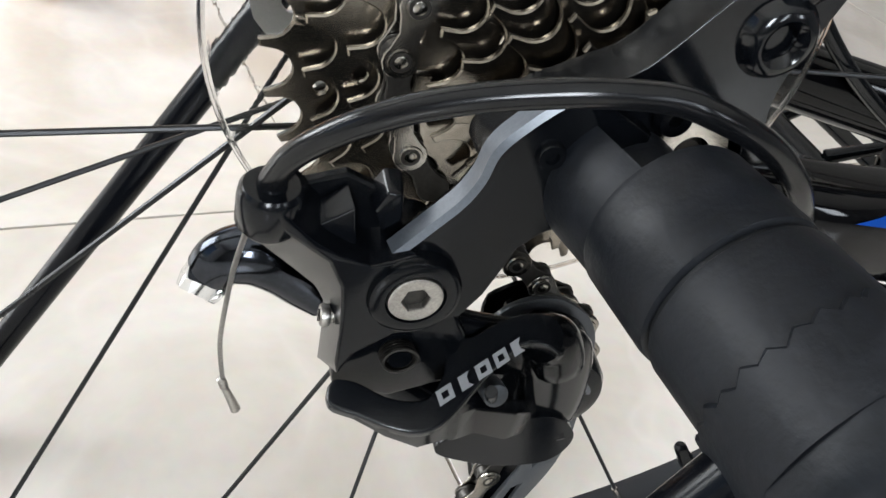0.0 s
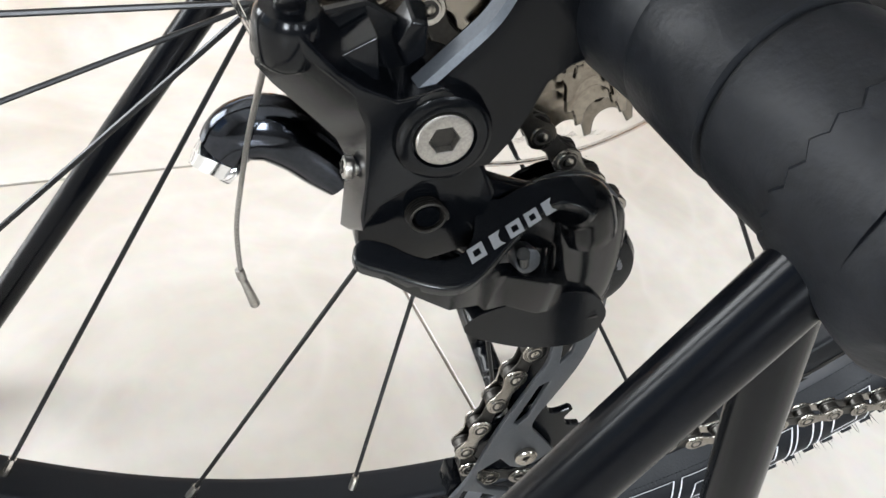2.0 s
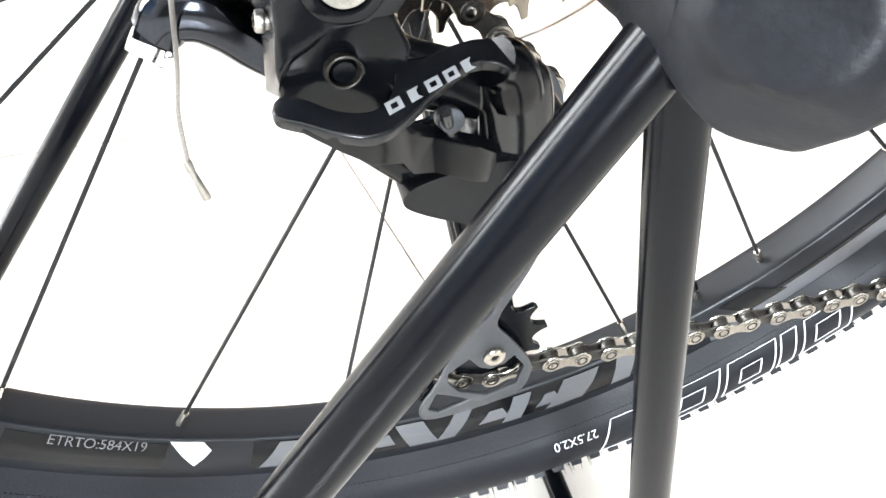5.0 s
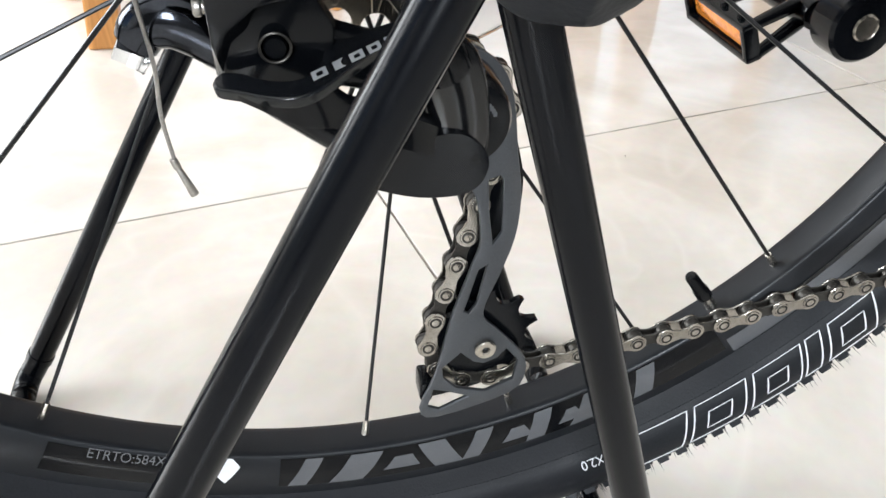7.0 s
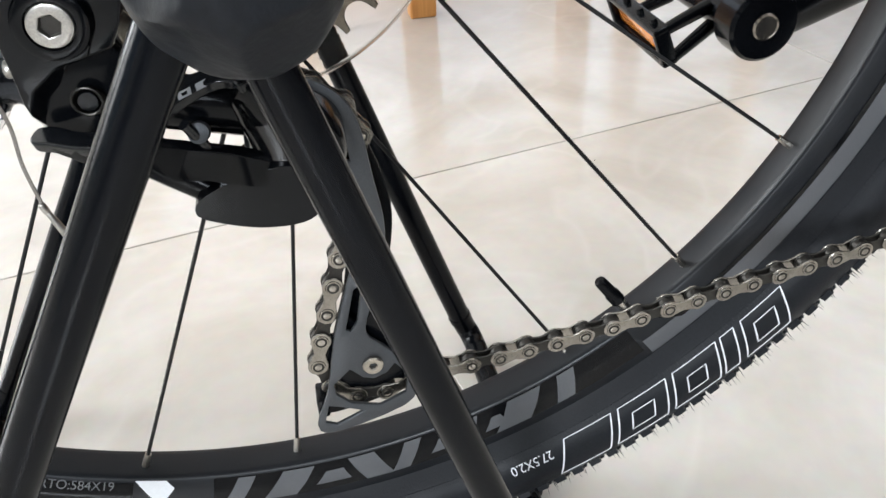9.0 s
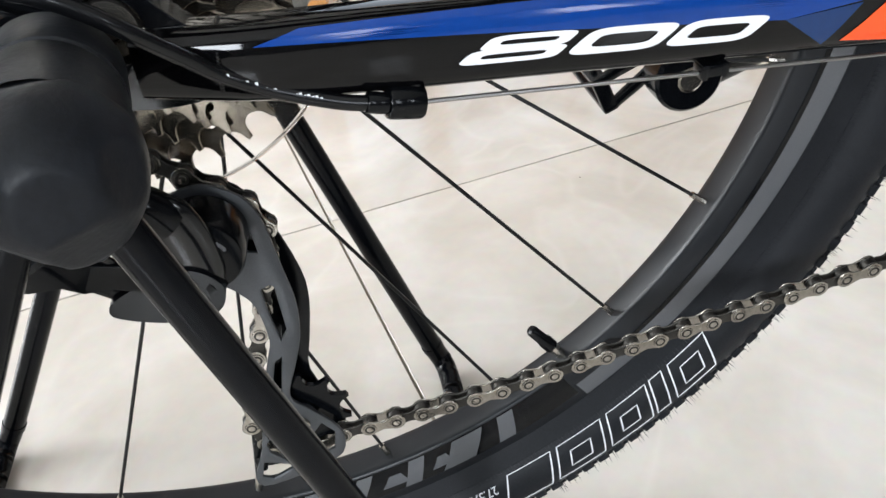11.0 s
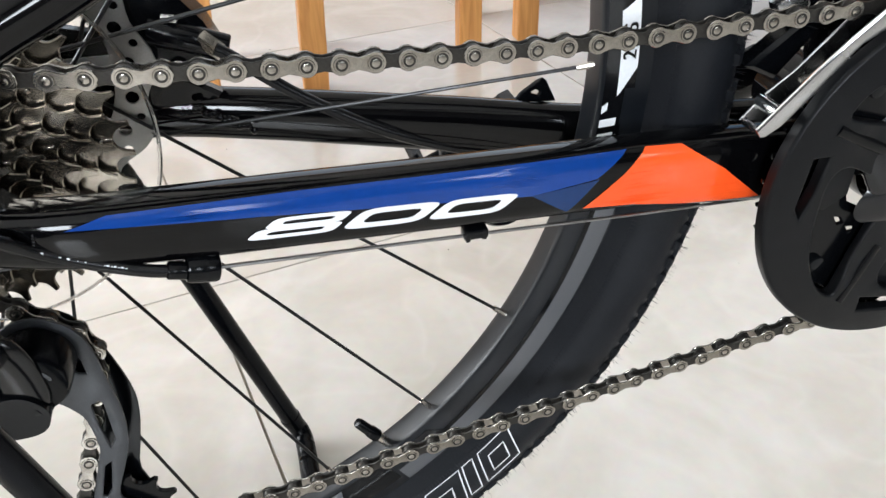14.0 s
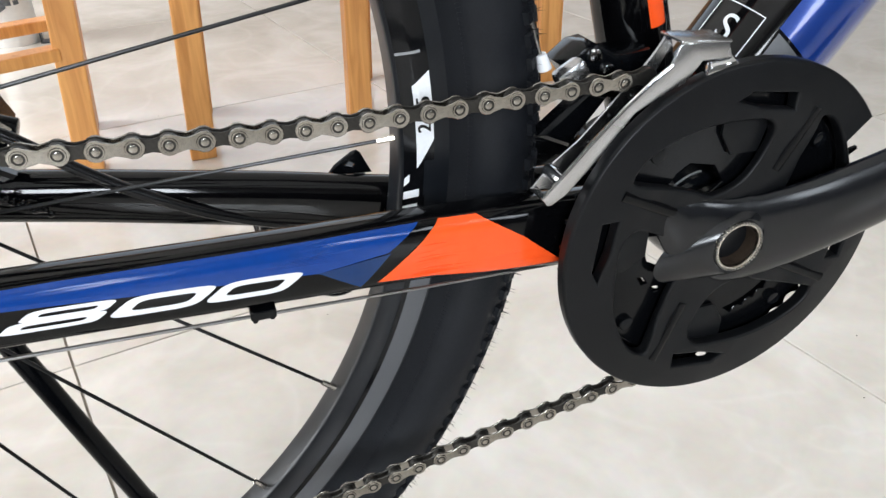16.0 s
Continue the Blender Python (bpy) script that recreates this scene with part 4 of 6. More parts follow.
seatstay = part("seatstay", sweep(SS, [0.0066, 0.0079, 0.0086, 0.0089] + [0.0090] * (len(SS) - 4), 32), M_GLOSS, bicycle, "gloss black seatstay tube")
# the tube is crimped down onto the dropout
NECK = smooth_path([(0.0262, -0.0745, 0.0380), (0.0285, -0.0750, 0.0450), (0.0335, -0.0752, 0.0508), (0.0420, -0.0750, 0.0560), (0.0500, -0.0742, 0.0602)], 6)
part("crimped_end", sweep(NECK, [0.0060 + 0.0036 * min(1.0, k / 14) for k in range(len(NECK))], 28, flat=[(1.0, 0.72 + 0.28 * min(1.0, k / 18)) for k in range(len(NECK))]), M_GLOSS, seatstay)
for dx, dz in ((0.0, 0.0), (0.0048, -0.0040), (-0.0030, 0.0048)):
    part("fold", sweep(smooth_path([(0.0265 + dx, -0.0800, 0.0470 + dz), (0.0310 + dx, -0.0838, 0.0520 + dz), (0.0370 + dx, -0.0836, 0.0548 + dz)], 6), 0.0016, 12), M_GLOSS, seatstay)


def weld(centre, axis, r, n, mat, parent):
    """A ring of overlapping weld beads."""
    axis = Vector(axis).normalized()
    u = axis.orthogonal().normalized()
    w = axis.cross(u)
    bms = []
    for i in range(n):
        a = 2 * math.pi * i / n
        b = bmesh.new()
        bmesh.ops.create_uvsphere(b, u_segments=8, v_segments=5, radius=0.0011, matrix=Matrix.Translation(Vector(centre) + (u * math.cos(a) + w * math.sin(a)) * r))
        bms.append(b)
    return part("weld", join(*bms), mat, parent)


weld((0.050, -0.0772, -0.0083), (1, -0.05, -0.1), 0.0112, 64, M_GLOSS, chainstay)
bead_line = []
for i in range(13):
    b = bmesh.new()
    bmesh.ops.create_uvsphere(b, u_segments=8, v_segments=6, radius=0.0019, matrix=Matrix.Translation((0.1010 + 0.0022 * i, 0.0425 - 0.0004 * i, -0.0195 - 0.0010 * i + 0.0012 * math.sin(1.9 * i))))
    bead_line.append(b)
part("weld", join(*bead_line), M_GLOSS, far_stay)


# far dropout, seatstay stub, disc brake
part("dropout", plate([(-0.020, 0.010), (0.02, 0.030), (0.060, 0.020), (0.115, -0.016), (0.115, -0.040), (0.06, -0.030), (0.0, -0.020)], 0.050, 0.060, (), 0.002), M_GLOSS, bicycle, "gloss black far dropout")
part("seatstay", sweep(smooth_path([(0.02, 0.062, 0.020), (0.060, 0.062, 0.056), (0.20, 0.056, 0.128)], 6), 0.009, 20), M_GLOSS, bicycle, "gloss black far seatstay")
rotor_holes = [circle(0.0655 * math.cos(2 * math.pi * j / 24), 0.0655 * math.sin(2 * math.pi * j / 24), 0.0032, 10) for j in range(24)] + [circle(0.0705 * math.cos(2 * math.pi * (j + 0.5) / 24), 0.0705 * math.sin(2 * math.pi * (j + 0.5) / 24), 0.0021, 8) for j in range(24)]
rotor = part("brake_rotor", plate([(r * math.cos(t), r * math.sin(t)) for k in range(96) for t, r in [(2 * math.pi * k / 96, 0.0755 + 0.0026 * math.cos(12 * 2 * math.pi * k / 96))]], 0.0395, 0.0412, [circle(0, 0, 0.0580, 48)] + rotor_holes, 0.0002), M_ROTOR, bicycle, "grey steel brake rotor with drilled holes", m=Matrix.Translation((0.010, 0, 0.008)))
for j in range(6):
    a = 2 * math.pi * j / 6
    part("rotor_arm", moved(box(0.044, 0.0015, 0.009, 0.0005, at=(0.039, 0.0403, 0)), Matrix.Rotation(a, 4, "Y")), M_ROTOR, rotor)
caliper = part("brake_caliper", plate([(0.060, 0.052), (0.082, 0.050), (0.098, 0.038), (0.112, 0.020), (0.118, 0.006), (0.112, -0.006), (0.096, -0.002), (0.080, -0.006), (0.066, 0.010), (0.056, 0.030)], 0.048, 0.082, (), 0.0045), M_PLASTIC, bicycle, "black brake caliper body")
part("caliper_arm", rod((0.086, 0.050, 0.020), (0.122, 0.047, 0.008), 0.0075, 0.0062, 18, 0.001), M_PLASTIC, caliper)
part("hose_nut", rod((0.109, 0.046, 0.0150), (0.1185, 0.042, 0.0075), 0.0046, 0.0046, 6, 0.0006), M_STEEL, caliper, "steel hexagon hose nut")
part("bleed_screw", rod((0.094, 0.046, 0.026), (0.101, 0.044, 0.0245), 0.0021, 0.0021, 10, 0.0004), M_CHROME, caliper)
part("caliper_bolt", rod((0.097, 0.046, 0.001), (0.097, 0.0445, 0.001), 0.0042, 0.0042, 16, 0.0006), M_STEEL, caliper)
part("brake_hose", sweep(smooth_path([(0.1159, 0.0330, 0.0130), (0.1224, 0.0330, 0.0086), (0.1505, 0.0330, -0.0137), (0.1807, 0.0330, -0.0328), (0.2122, 0.0330, -0.0477), (0.2530, 0.0330, -0.0595), (0.330, 0.0330, -0.0690)], 8), 0.0031, 14), M_CABLE, bicycle, "black brake hose")
part("hose_clip", join(box(0.012, 0.008, 0.007, 0.0015, at=(0.232, 0.050, -0.0670)), rod((0.236, 0.050, -0.065), (0.246, 0.050, -0.056), 0.0022, seg=10)), M_PLASTIC, bicycle, "black plastic hose clip")
part("hose_guide", plate([(0.2640, -0.0370), (0.2690, -0.0310), (0.2785, -0.0248), (0.2815, -0.0240), (0.2835, -0.0255), (0.2895, -0.0380)], 0.0400, 0.0430, [[(0.2745, -0.0318), (0.2772, -0.0298), (0.2800, -0.0315), (0.2790, -0.0335)]], 0.0008), M_PLASTIC, bicycle, "small black triangular hose guide")

# shift cable: housing, stop, bare inner wire and small guide
HOUSE = smooth_path([(-0.0634, -0.0798, -0.0060), (-0.0605, -0.0840, 0.0030), (-0.0540, -0.0885, 0.0115), (-0.0455, -0.0915, 0.0178), (-0.0362, -0.0940, 0.0223), (-0.0268, -0.0965, 0.0256), (-0.0172, -0.0990, 0.0282), (-0.0064, -0.1010, 0.0294), (0.0001, -0.1025, 0.0285), (0.0090, -0.1027, 0.0256), (0.0161, -0.1020, 0.0222), (0.0220, -0.1010, 0.0183), (0.0274, -0.1000, 0.0139), (0.0336, -0.0975, 0.0078), (0.0413, -0.0930, -0.0002), (0.0480, -0.0890, -0.0075), (0.0580, -0.0872, -0.0140), (0.0700, -0.0868, -0.0195), (0.0830, -0.0870, -0.0240), (0.0930, -0.0868, -0.0262)], 6)
housing = part("cable_housing", sweep(HOUSE, 0.0025, 16), M_CABLE, bicycle, "shiny black shift cable housing with small print")
for x0, x1 in ((0.0480, 0.0650), (0.0690, 0.0770)):
    for k in range(7):
        f = (k + 0.5) / 7
        x = x0 + (x1 - x0) * f
        q = min(HOUSE, key=lambda p: abs(p.x - x))
        part("print_mark", box(0.0009, 0.0002, 0.0014, at=(x, q.y - 0.00205, q.z + 0.0009)), M_WHITE, housing, smooth=False)
part("ferrule", rod((0.0895, -0.0873, -0.0250), (0.0960, -0.0864, -0.0270), 0.0034, 0.0034, 18, 0.0005), M_PLASTIC, housing)
stop = part("cable_stop", join(rod((0.0955, -0.0845, -0.0272), (0.1075, -0.0822, -0.0302), 0.0056, 0.0056, 20, 0.0016), box(0.012, 0.007, 0.010, 0.0015, at=(0.1015, -0.0805, -0.0240))), M_PLASTIC, bicycle, "black cable stop under the chainstay")
part("shift_wire", sweep([(0.1060, -0.0828, -0.0300), (0.2120, -0.0655, -0.0450), (0.2920, -0.0540, -0.0556), (0.3700, -0.0420, -0.0655)], 0.0008, 8), M_WIRE, bicycle, "bare steel shift wire")
part("wire_guide", join(box(0.0110, 0.0070, 0.0046, 0.001, at=(0.2125, -0.0650, -0.0437)), box(0.0022, 0.0075, 0.0058, 0.0006, at=(0.2088, -0.0650, -0.0439)), box(0.0022, 0.0075, 0.0054, 0.0006, at=(0.2160, -0.0650, -0.0437))), M_PLASTIC, bicycle, "small black wire guide")


# ---- rear derailleur ----
EDGE = [(-0.0385, -0.0205), (-0.0327, -0.0132), (-0.0275, -0.0064), (-0.0250, -0.0008), (-0.0238, 0.0055), (-0.0200, 0.0110), (-0.0136, 0.0172), (-0.0080, 0.0190)]
hanger = part("derailleur_hanger", plate(EDGE + [(0.0060, 0.0120), (0.0040, -0.0100), (-0.0054, -0.0112), (-0.0092, -0.0132), (-0.0130, -0.0172), (-0.0142, -0.0220), (-0.0168, -0.0302), (-0.0205, -0.0368), (-0.0290, -0.0390), (-0.0390, -0.0330)], -0.0832, -0.0762, (), 0.0008, 2), M_PLASTIC, bicycle, "black derailleur hanger with a grey bevelled edge")
part("edge_face", ribbon(smooth_path([(x, 0, z) for x, z in EDGE], 5), -0.0834, -0.0782, 0.0007), M_HANGER, hanger, "grey anodised upper edge")
part("hanger_screw", lathe([(0.0, -0.0838), (0.0012, -0.0838), (0.0014, -0.0846), (0.0026, -0.0846), (0.0030, -0.0838), (0.0030, -0.0825)], 20), M_PLASTIC, hanger, m=Matrix.Translation((-0.0135, 0, 0.0062)))
BODY_FRONT = [(-0.0600, -0.0102), (-0.0544, -0.0156), (-0.0499, -0.0182), (-0.0430, -0.0208), (-0.0390, -0.0196), (-0.0350, -0.0176), (-0.0288, -0.0186), (-0.0240, -0.0240), (-0.0236, -0.0310), (-0.0268, -0.0378), (-0.0350, -0.0396), (-0.0425, -0.0455), (-0.0453, -0.0522), (-0.0462, -0.0480), (-0.0465, -0.0400), (-0.0472, -0.0320), (-0.0480, -0.0262), (-0.0512, -0.0198), (-0.0560, -0.0162), (-0.0603, -0.0128), (-0.0624, -0.0098), (-0.0618, -0.0078)]
BODY_BACK = [(-0.0575, -0.0085), (-0.0515, -0.0140), (-0.0465, -0.0185), (-0.0420, -0.0215), (-0.0390, -0.0205), (-0.0350, -0.0185), (-0.0290, -0.0195), (-0.0245, -0.0240), (-0.0240, -0.0310), (-0.0272, -0.0390), (-0.0340, -0.0440), (-0.0405, -0.0560), (-0.0438, -0.0642), (-0.0467, -0.0622), (-0.0473, -0.0500), (-0.0480, -0.0432), (-0.0503, -0.0390), (-0.0556, -0.0342), (-0.0640, -0.0268), (-0.0676, -0.0228), (-0.0680, -0.0182), (-0.0655, -0.0120)]
der = part("rear_derailleur", loft(BODY_FRONT, BODY_BACK, -0.0855, -0.0712, 0.0007, 2), M_SATIN, bicycle, "black rear derailleur with long grey cage")
part("cable_barrel", lathe([(0.0027, -0.0012), (0.0029, 0.0), (0.0052, 0.0), (0.0060, 0.0010), (0.0063, 0.0030), (0.0064, 0.0085), (0.0050, 0.0105), (0.0, 0.0110)], 32), M_SATIN, der, m=Matrix.Translation((-0.0630, -0.0796, -0.0066)) @ Vector((0.0004, 0.0012, -0.012)).to_track_quat("Y", "Z").to_matrix().to_4x4())
part("brace_rib", loft([(-0.0560, -0.0170), (-0.0470, -0.0110), (-0.0452, -0.0210)], [(-0.0560, -0.0160), (-0.0478, -0.0098), (-0.0448, -0.0200)], -0.0800, -0.0735, 0.0005), M_SATIN, der)
part("spur", loft([(-0.0425, -0.0140), (-0.0402, -0.0090), (-0.0372, -0.0095), (-0.0362, -0.0160), (-0.0400, -0.0190)], [(-0.0435, -0.0130), (-0.0405, -0.0075), (-0.0365, -0.0080), (-0.0355, -0.0160), (-0.0400, -0.0200)], -0.0770, -0.0700, 0.0008), M_SATIN, der)
part("recess_floor", plate([(-0.0600, -0.0120), (-0.0480, -0.0080), (-0.0350, -0.0140), (-0.0380, -0.0260), (-0.0480, -0.0240)], -0.0730, -0.0700, (), 0.0006), M_PLASTIC, der)
# black filler plate added to make the recess round the spring dark
part("spring_housing", plate([(-0.0455, -0.0500), (-0.0440, -0.0630), (-0.0300, -0.0680), (-0.0170, -0.0630), (-0.0150, -0.0470), (-0.0220, -0.0360), (-0.0380, -0.0380)], -0.0790, -0.0700, (), 0.0012, 2), M_PLASTIC, der)
boss = part("pivot_boss", lathe([(0.0, -0.066), (0.0096, -0.066), (0.0100, -0.0852), (0.0094, -0.0868), (0.0082, -0.0874), (0.0064, -0.0872), (0.0061, -0.0850), (0.0, -0.0850)], 44), M_PLASTIC, der, m=Matrix.Translation((-0.0330, 0, -0.0280)))
bolt_hex = [(0.0029 * math.cos(math.radians(60 * k + 12)), 0.0029 * math.sin(math.radians(60 * k + 12))) for k in range(6)]
part("pivot_bolt", plate(circle(0, 0, 0.0059, 40), -0.0874, -0.0850, [bolt_hex], 0.0007, 2), M_BOLT, der, "silver hexagon socket bolt", m=Matrix.Translation((-0.0330, 0, -0.0280)))
part("socket_floor", plate(circle(0, 0, 0.0050, 20), -0.0856, -0.0848), M_LINK_DARK, der, m=Matrix.Translation((-0.0330, 0, -0.0280)))
for y, z in ((-0.0786, -0.0408), (-0.0722, -0.0330)):
    part("limit_screw", join(rod((-0.0498, y, z), (-0.0476, y, z), 0.0025, 0.0025, 20, 0.0006), rod((-0.0480, y, z), (-0.0430, y, z), 0.0018, seg=12)), M_BOLT, der, "bright cross-head limit screw")
    # raised dark bars stand for the shaded slots in the screw head
    part("screw_slot", join(box(0.0004, 0.0030, 0.0007, at=(-0.0499, y, z)), box(0.0004, 0.0007, 0.0030, at=(-0.0499, y, z))), M_LINK_DARK, der, smooth=False)
for k in range(6):
    part("spring", sweep([(-0.0308 + 0.0040 * math.cos(2 * math.pi * j / 20), -0.0836 + 0.0011 * k + 0.0011 * j / 20, -0.0506 - 0.0004 * k + 0.0040 * math.sin(2 * math.pi * j / 20)) for j in range(21)], 0.0004, 8), M_LINK_DARK, der)
part("spring_core", lathe([(0.0, -0.0825), (0.0026, -0.0825), (0.0030, -0.0815), (0.0030, -0.0760)], 24), M_PLASTIC, der, m=Matrix.Translation((-0.0308, 0, -0.0510)))


def slab(pts, depth, mat, name, parent, bevel=0.0008, label=""):
    """A plate on a leaning plane: outline points in space, and the way its thickness goes."""
    bm = bmesh.new()
    vs = [bm.verts.new(p) for p in pts]
    es = [bm.edges.new((vs[i], vs[(i + 1) % len(vs)])) for i in range(len(vs))]
    bmesh.ops.triangle_fill(bm, use_beauty=True, edges=es)
    ret = bmesh.ops.extrude_face_region(bm, geom=bm.faces[:])
    for v in ret["geom"]:
        if isinstance(v, bmesh.types.BMVert):
            v.co += Vector(depth)
    bmesh.ops.recalc_face_normals(bm, faces=bm.faces)
    if bevel:
        es = [e for e in bm.edges if len(e.link_faces) == 2 and e.calc_face_angle(0) > radians(40)]
        bmesh.ops.bevel(bm, geom=es, offset=bevel, segments=3, affect="EDGES", profile=0.5)
    return part(name, bm, mat, parent, label)


LN = Vector((-0.071, -0.212, 0.975))


def on_link(x, y, lift=0.0):
    """Height of the link's upper face."""
    z = -0.0565 + (LN.x * (-0.0219 - x) + LN.y * (-0.0920 - y)) / LN.z
    return Vector((x, y, z)) + LN * lift


LINK = [(-0.0470, -0.0888), (-0.0455, -0.0832), (-0.0400, -0.0841), (-0.0342, -0.0879), (-0.0282, -0.0896), (-0.0234, -0.0883), (-0.0195, -0.0828), (-0.0172, -0.0742), (-0.0116, -0.0745), (-0.0066, -0.0721), (0.0030, -0.0690), (0.0108, -0.0700), (0.0136, -0.0737), (0.0132, -0.0774), (0.0098, -0.0815), (0.0070, -0.0783), (0.0006, -0.0778), (-0.0100, -0.0855), (-0.0202, -0.0946), (-0.0271, -0.0973), (-0.0343, -0.0955), (-0.0411, -0.0920)]
front = slab([on_link(x, y) for x, y in soft(LINK, 3)], (0.0006, 0.0012, -0.0036), M_LINKARM, "front_link", der, 0.0009)


def wall(pairs, depth, mat, name, parent, label=""):
    """A bent wall from (upper, lower) edge points, with a thickness."""
    bm = bmesh.new()
    rows = [[bm.verts.new(Vector(a)), bm.verts.new(Vector(b)), bm.verts.new(Vector(b) + Vector(depth)), bm.verts.new(Vector(a) + Vector(depth))] for a, b in pairs]
    for p, q in zip(rows, rows[1:]):
        for k in range(4):
            bm.faces.new((p[k], p[(k + 1) % 4], q[(k + 1) % 4], q[k]))
    bm.faces.new(rows[0])
    bm.faces.new(rows[-1][::-1])
    bmesh.ops.recalc_face_normals(bm, faces=bm.faces)
    es = [e for e in bm.edges if len(e.link_faces) == 2 and e.calc_face_angle(0) > radians(50)]
    bmesh.ops.bevel(bm, geom=es, offset=0.0005, segments=2, affect="EDGES", profile=0.5, clamp_overlap=True)
    return part(name, bm, mat, parent, label)


wall([((-0.0466, -0.0880, -0.0578), (-0.0462, -0.0876, -0.0592)), ((-0.0411, -0.0917, -0.0586), (-0.0404, -0.0912, -0.0612)), ((-0.0343, -0.0952, -0.0589), (-0.0338, -0.0938, -0.0638)), ((-0.0271, -0.0969, -0.0587), (-0.0255, -0.0940, -0.0682)), ((-0.0202, -0.0943, -0.0578), (-0.0172, -0.0905, -0.0708)), ((-0.0151, -0.0880, -0.0645), (-0.0128, -0.0860, -0.0775)), ((-0.0080, -0.0830, -0.0690), (-0.0050, -0.0815, -0.0808)), ((0.0044, -0.0820, -0.0728), (0.0044, -0.0815, -0.0842)), ((0.0140, -0.0760, -0.0800), (0.0140, -0.0755, -0.0900))], (0.0020, 0.0045, 0.0006), M_PLASTIC, "link_skirt", der)
part("link_rod", rod((-0.0070, -0.0850, -0.0600), (0.0010, -0.0760, -0.0790), 0.0016, seg=12), M_LINKARM, der)
part("pivot_pin", rod((-0.0040, -0.0832, -0.0640), (-0.0040, -0.0780, -0.0660), 0.0032, 0.0032, 18, 0.0005), M_GREY_ALLOY, der)
# the maker's mark as plain slanted bars
for k, w in enumerate((0.0052, 0.0040, 0.0050, 0.0048, 0.0040)):
    f0 = (0.0, 0.235, 0.42, 0.625, 0.83)[k]
    a, b = Vector((-0.0222, -0.0918)), Vector((0.0022, -0.0786))
    d = (b - a).normalized()
    n2 = Vector((-d.y, d.x)) * 1.0
    o = a.lerp(b, f0)
    q = [o, o + d * (w * 0.86), o + d * (w * 0.86) + n2 * 0.0034 + d * 0.0012, o + n2 * 0.0034 + d * 0.0012]
    inner = [o.lerp(q[2], 0.5) + (p - o.lerp(q[2], 0.5)) * 0.42 for p in q]
    bm = bmesh.new()
    A = [bm.verts.new(on_link(p.x, p.y, 0.0003)) for p in q]
    B = [bm.verts.new(on_link(p.x, p.y, 0.0003)) for p in inner]
    for i in range(4):
        if k in (1, 4) and i == 1:
            continue
        bm.faces.new((A[i], A[(i + 1) % 4], B[(i + 1) % 4], B[i]))
    if k in (1, 4):
        bm.faces.new(B)
    bmesh.ops.recalc_face_normals(bm, faces=bm.faces)
    if sum(f.normal.z for f in bm.faces) < 0:
        bmesh.ops.reverse_faces(bm, faces=bm.faces[:])
    part("marking", bm, M_GREY_PRINT, front)

part("knuckle", lathe([(0.0, -0.0875), (0.0110, -0.0872), (0.0140, -0.0862), (0.0152, -0.0840), (0.0158, -0.0760), (0.0160, -0.0680), (0.0, -0.0680)], 48), M_PLASTIC, der, "domed black knuckle cap", m=Matrix.Translation((0.0235, 0.0175, -0.0835)))
for k in range(6):
    a = math.radians(62 - 7.5 * k)
    part("marking", box(0.0011, 0.0002, 0.0015, at=(0.0242 + 0.0088 * math.cos(a), -0.0701, -0.0835 + 0.0088 * math.sin(a))), M_FAINT_PRINT, der, smooth=False)
part("knuckle_arm", sweep(smooth_path([(0.0075, -0.0745, -0.0530), (0.0120, -0.0725, -0.0560), (0.0165, -0.0700, -0.0640)], 6), [0.0060, 0.0062, 0.0064, 0.0066, 0.0068, 0.0070, 0.0072, 0.0074, 0.0076, 0.0078, 0.0080, 0.0080, 0.0080], 20), M_PLASTIC, der)
part("rear_link", sweep(smooth_path([(-0.0400, -0.0700, -0.0400), (-0.0200, -0.0690, -0.0560), (0.0100, -0.0660, -0.0660)], 6), 0.0068, 18, flat=(1.3, 0.9)), M_PLASTIC, der)
part("inner_link", sweep(smooth_path([(-0.0350, -0.0620, -0.0700), (-0.0100, -0.0640, -0.0880), (0.0080, -0.0660, -0.0990), (0.0270, -0.0690, -0.0900)], 6), 0.0062, 18, flat=(1.0, 1.3)), M_PLASTIC, der)
part("knuckle_foot", plate(soft([(-0.0080, -0.0890), (-0.0112, -0.0945), (-0.0060, -0.0985), (0.0080, -0.1030), (0.0215, -0.1032), (0.0280, -0.0988), (0.0290, -0.0900), (0.0200, -0.0820), (0.0050, -0.0840)], 4), -0.0765, -0.0620, (), 0.0045, 4), M_SATIN, der)
part("knuckle_body", sweep(smooth_path([(0.0110, -0.0715, -0.0570), (0.0160, -0.0705, -0.0640), (0.0192, -0.0700, -0.0740), (0.0205, -0.0700, -0.0860), (0.0200, -0.0700, -0.0970)], 6), [0.0060, 0.0066, 0.0072, 0.0078, 0.0082, 0.0086] + [0.0088] * 13 + [0.0086, 0.0083, 0.0078, 0.0072, 0.0064, 0.0052], 28, flat=(1.2, 0.55)), M_KNUCKLE, der, "polished black knuckle body")
part("spring_clip", box(0.0050, 0.0030, 0.0060, 0.0008, at=(-0.0020, -0.0700, -0.0930)), M_LINK_DARK, der)

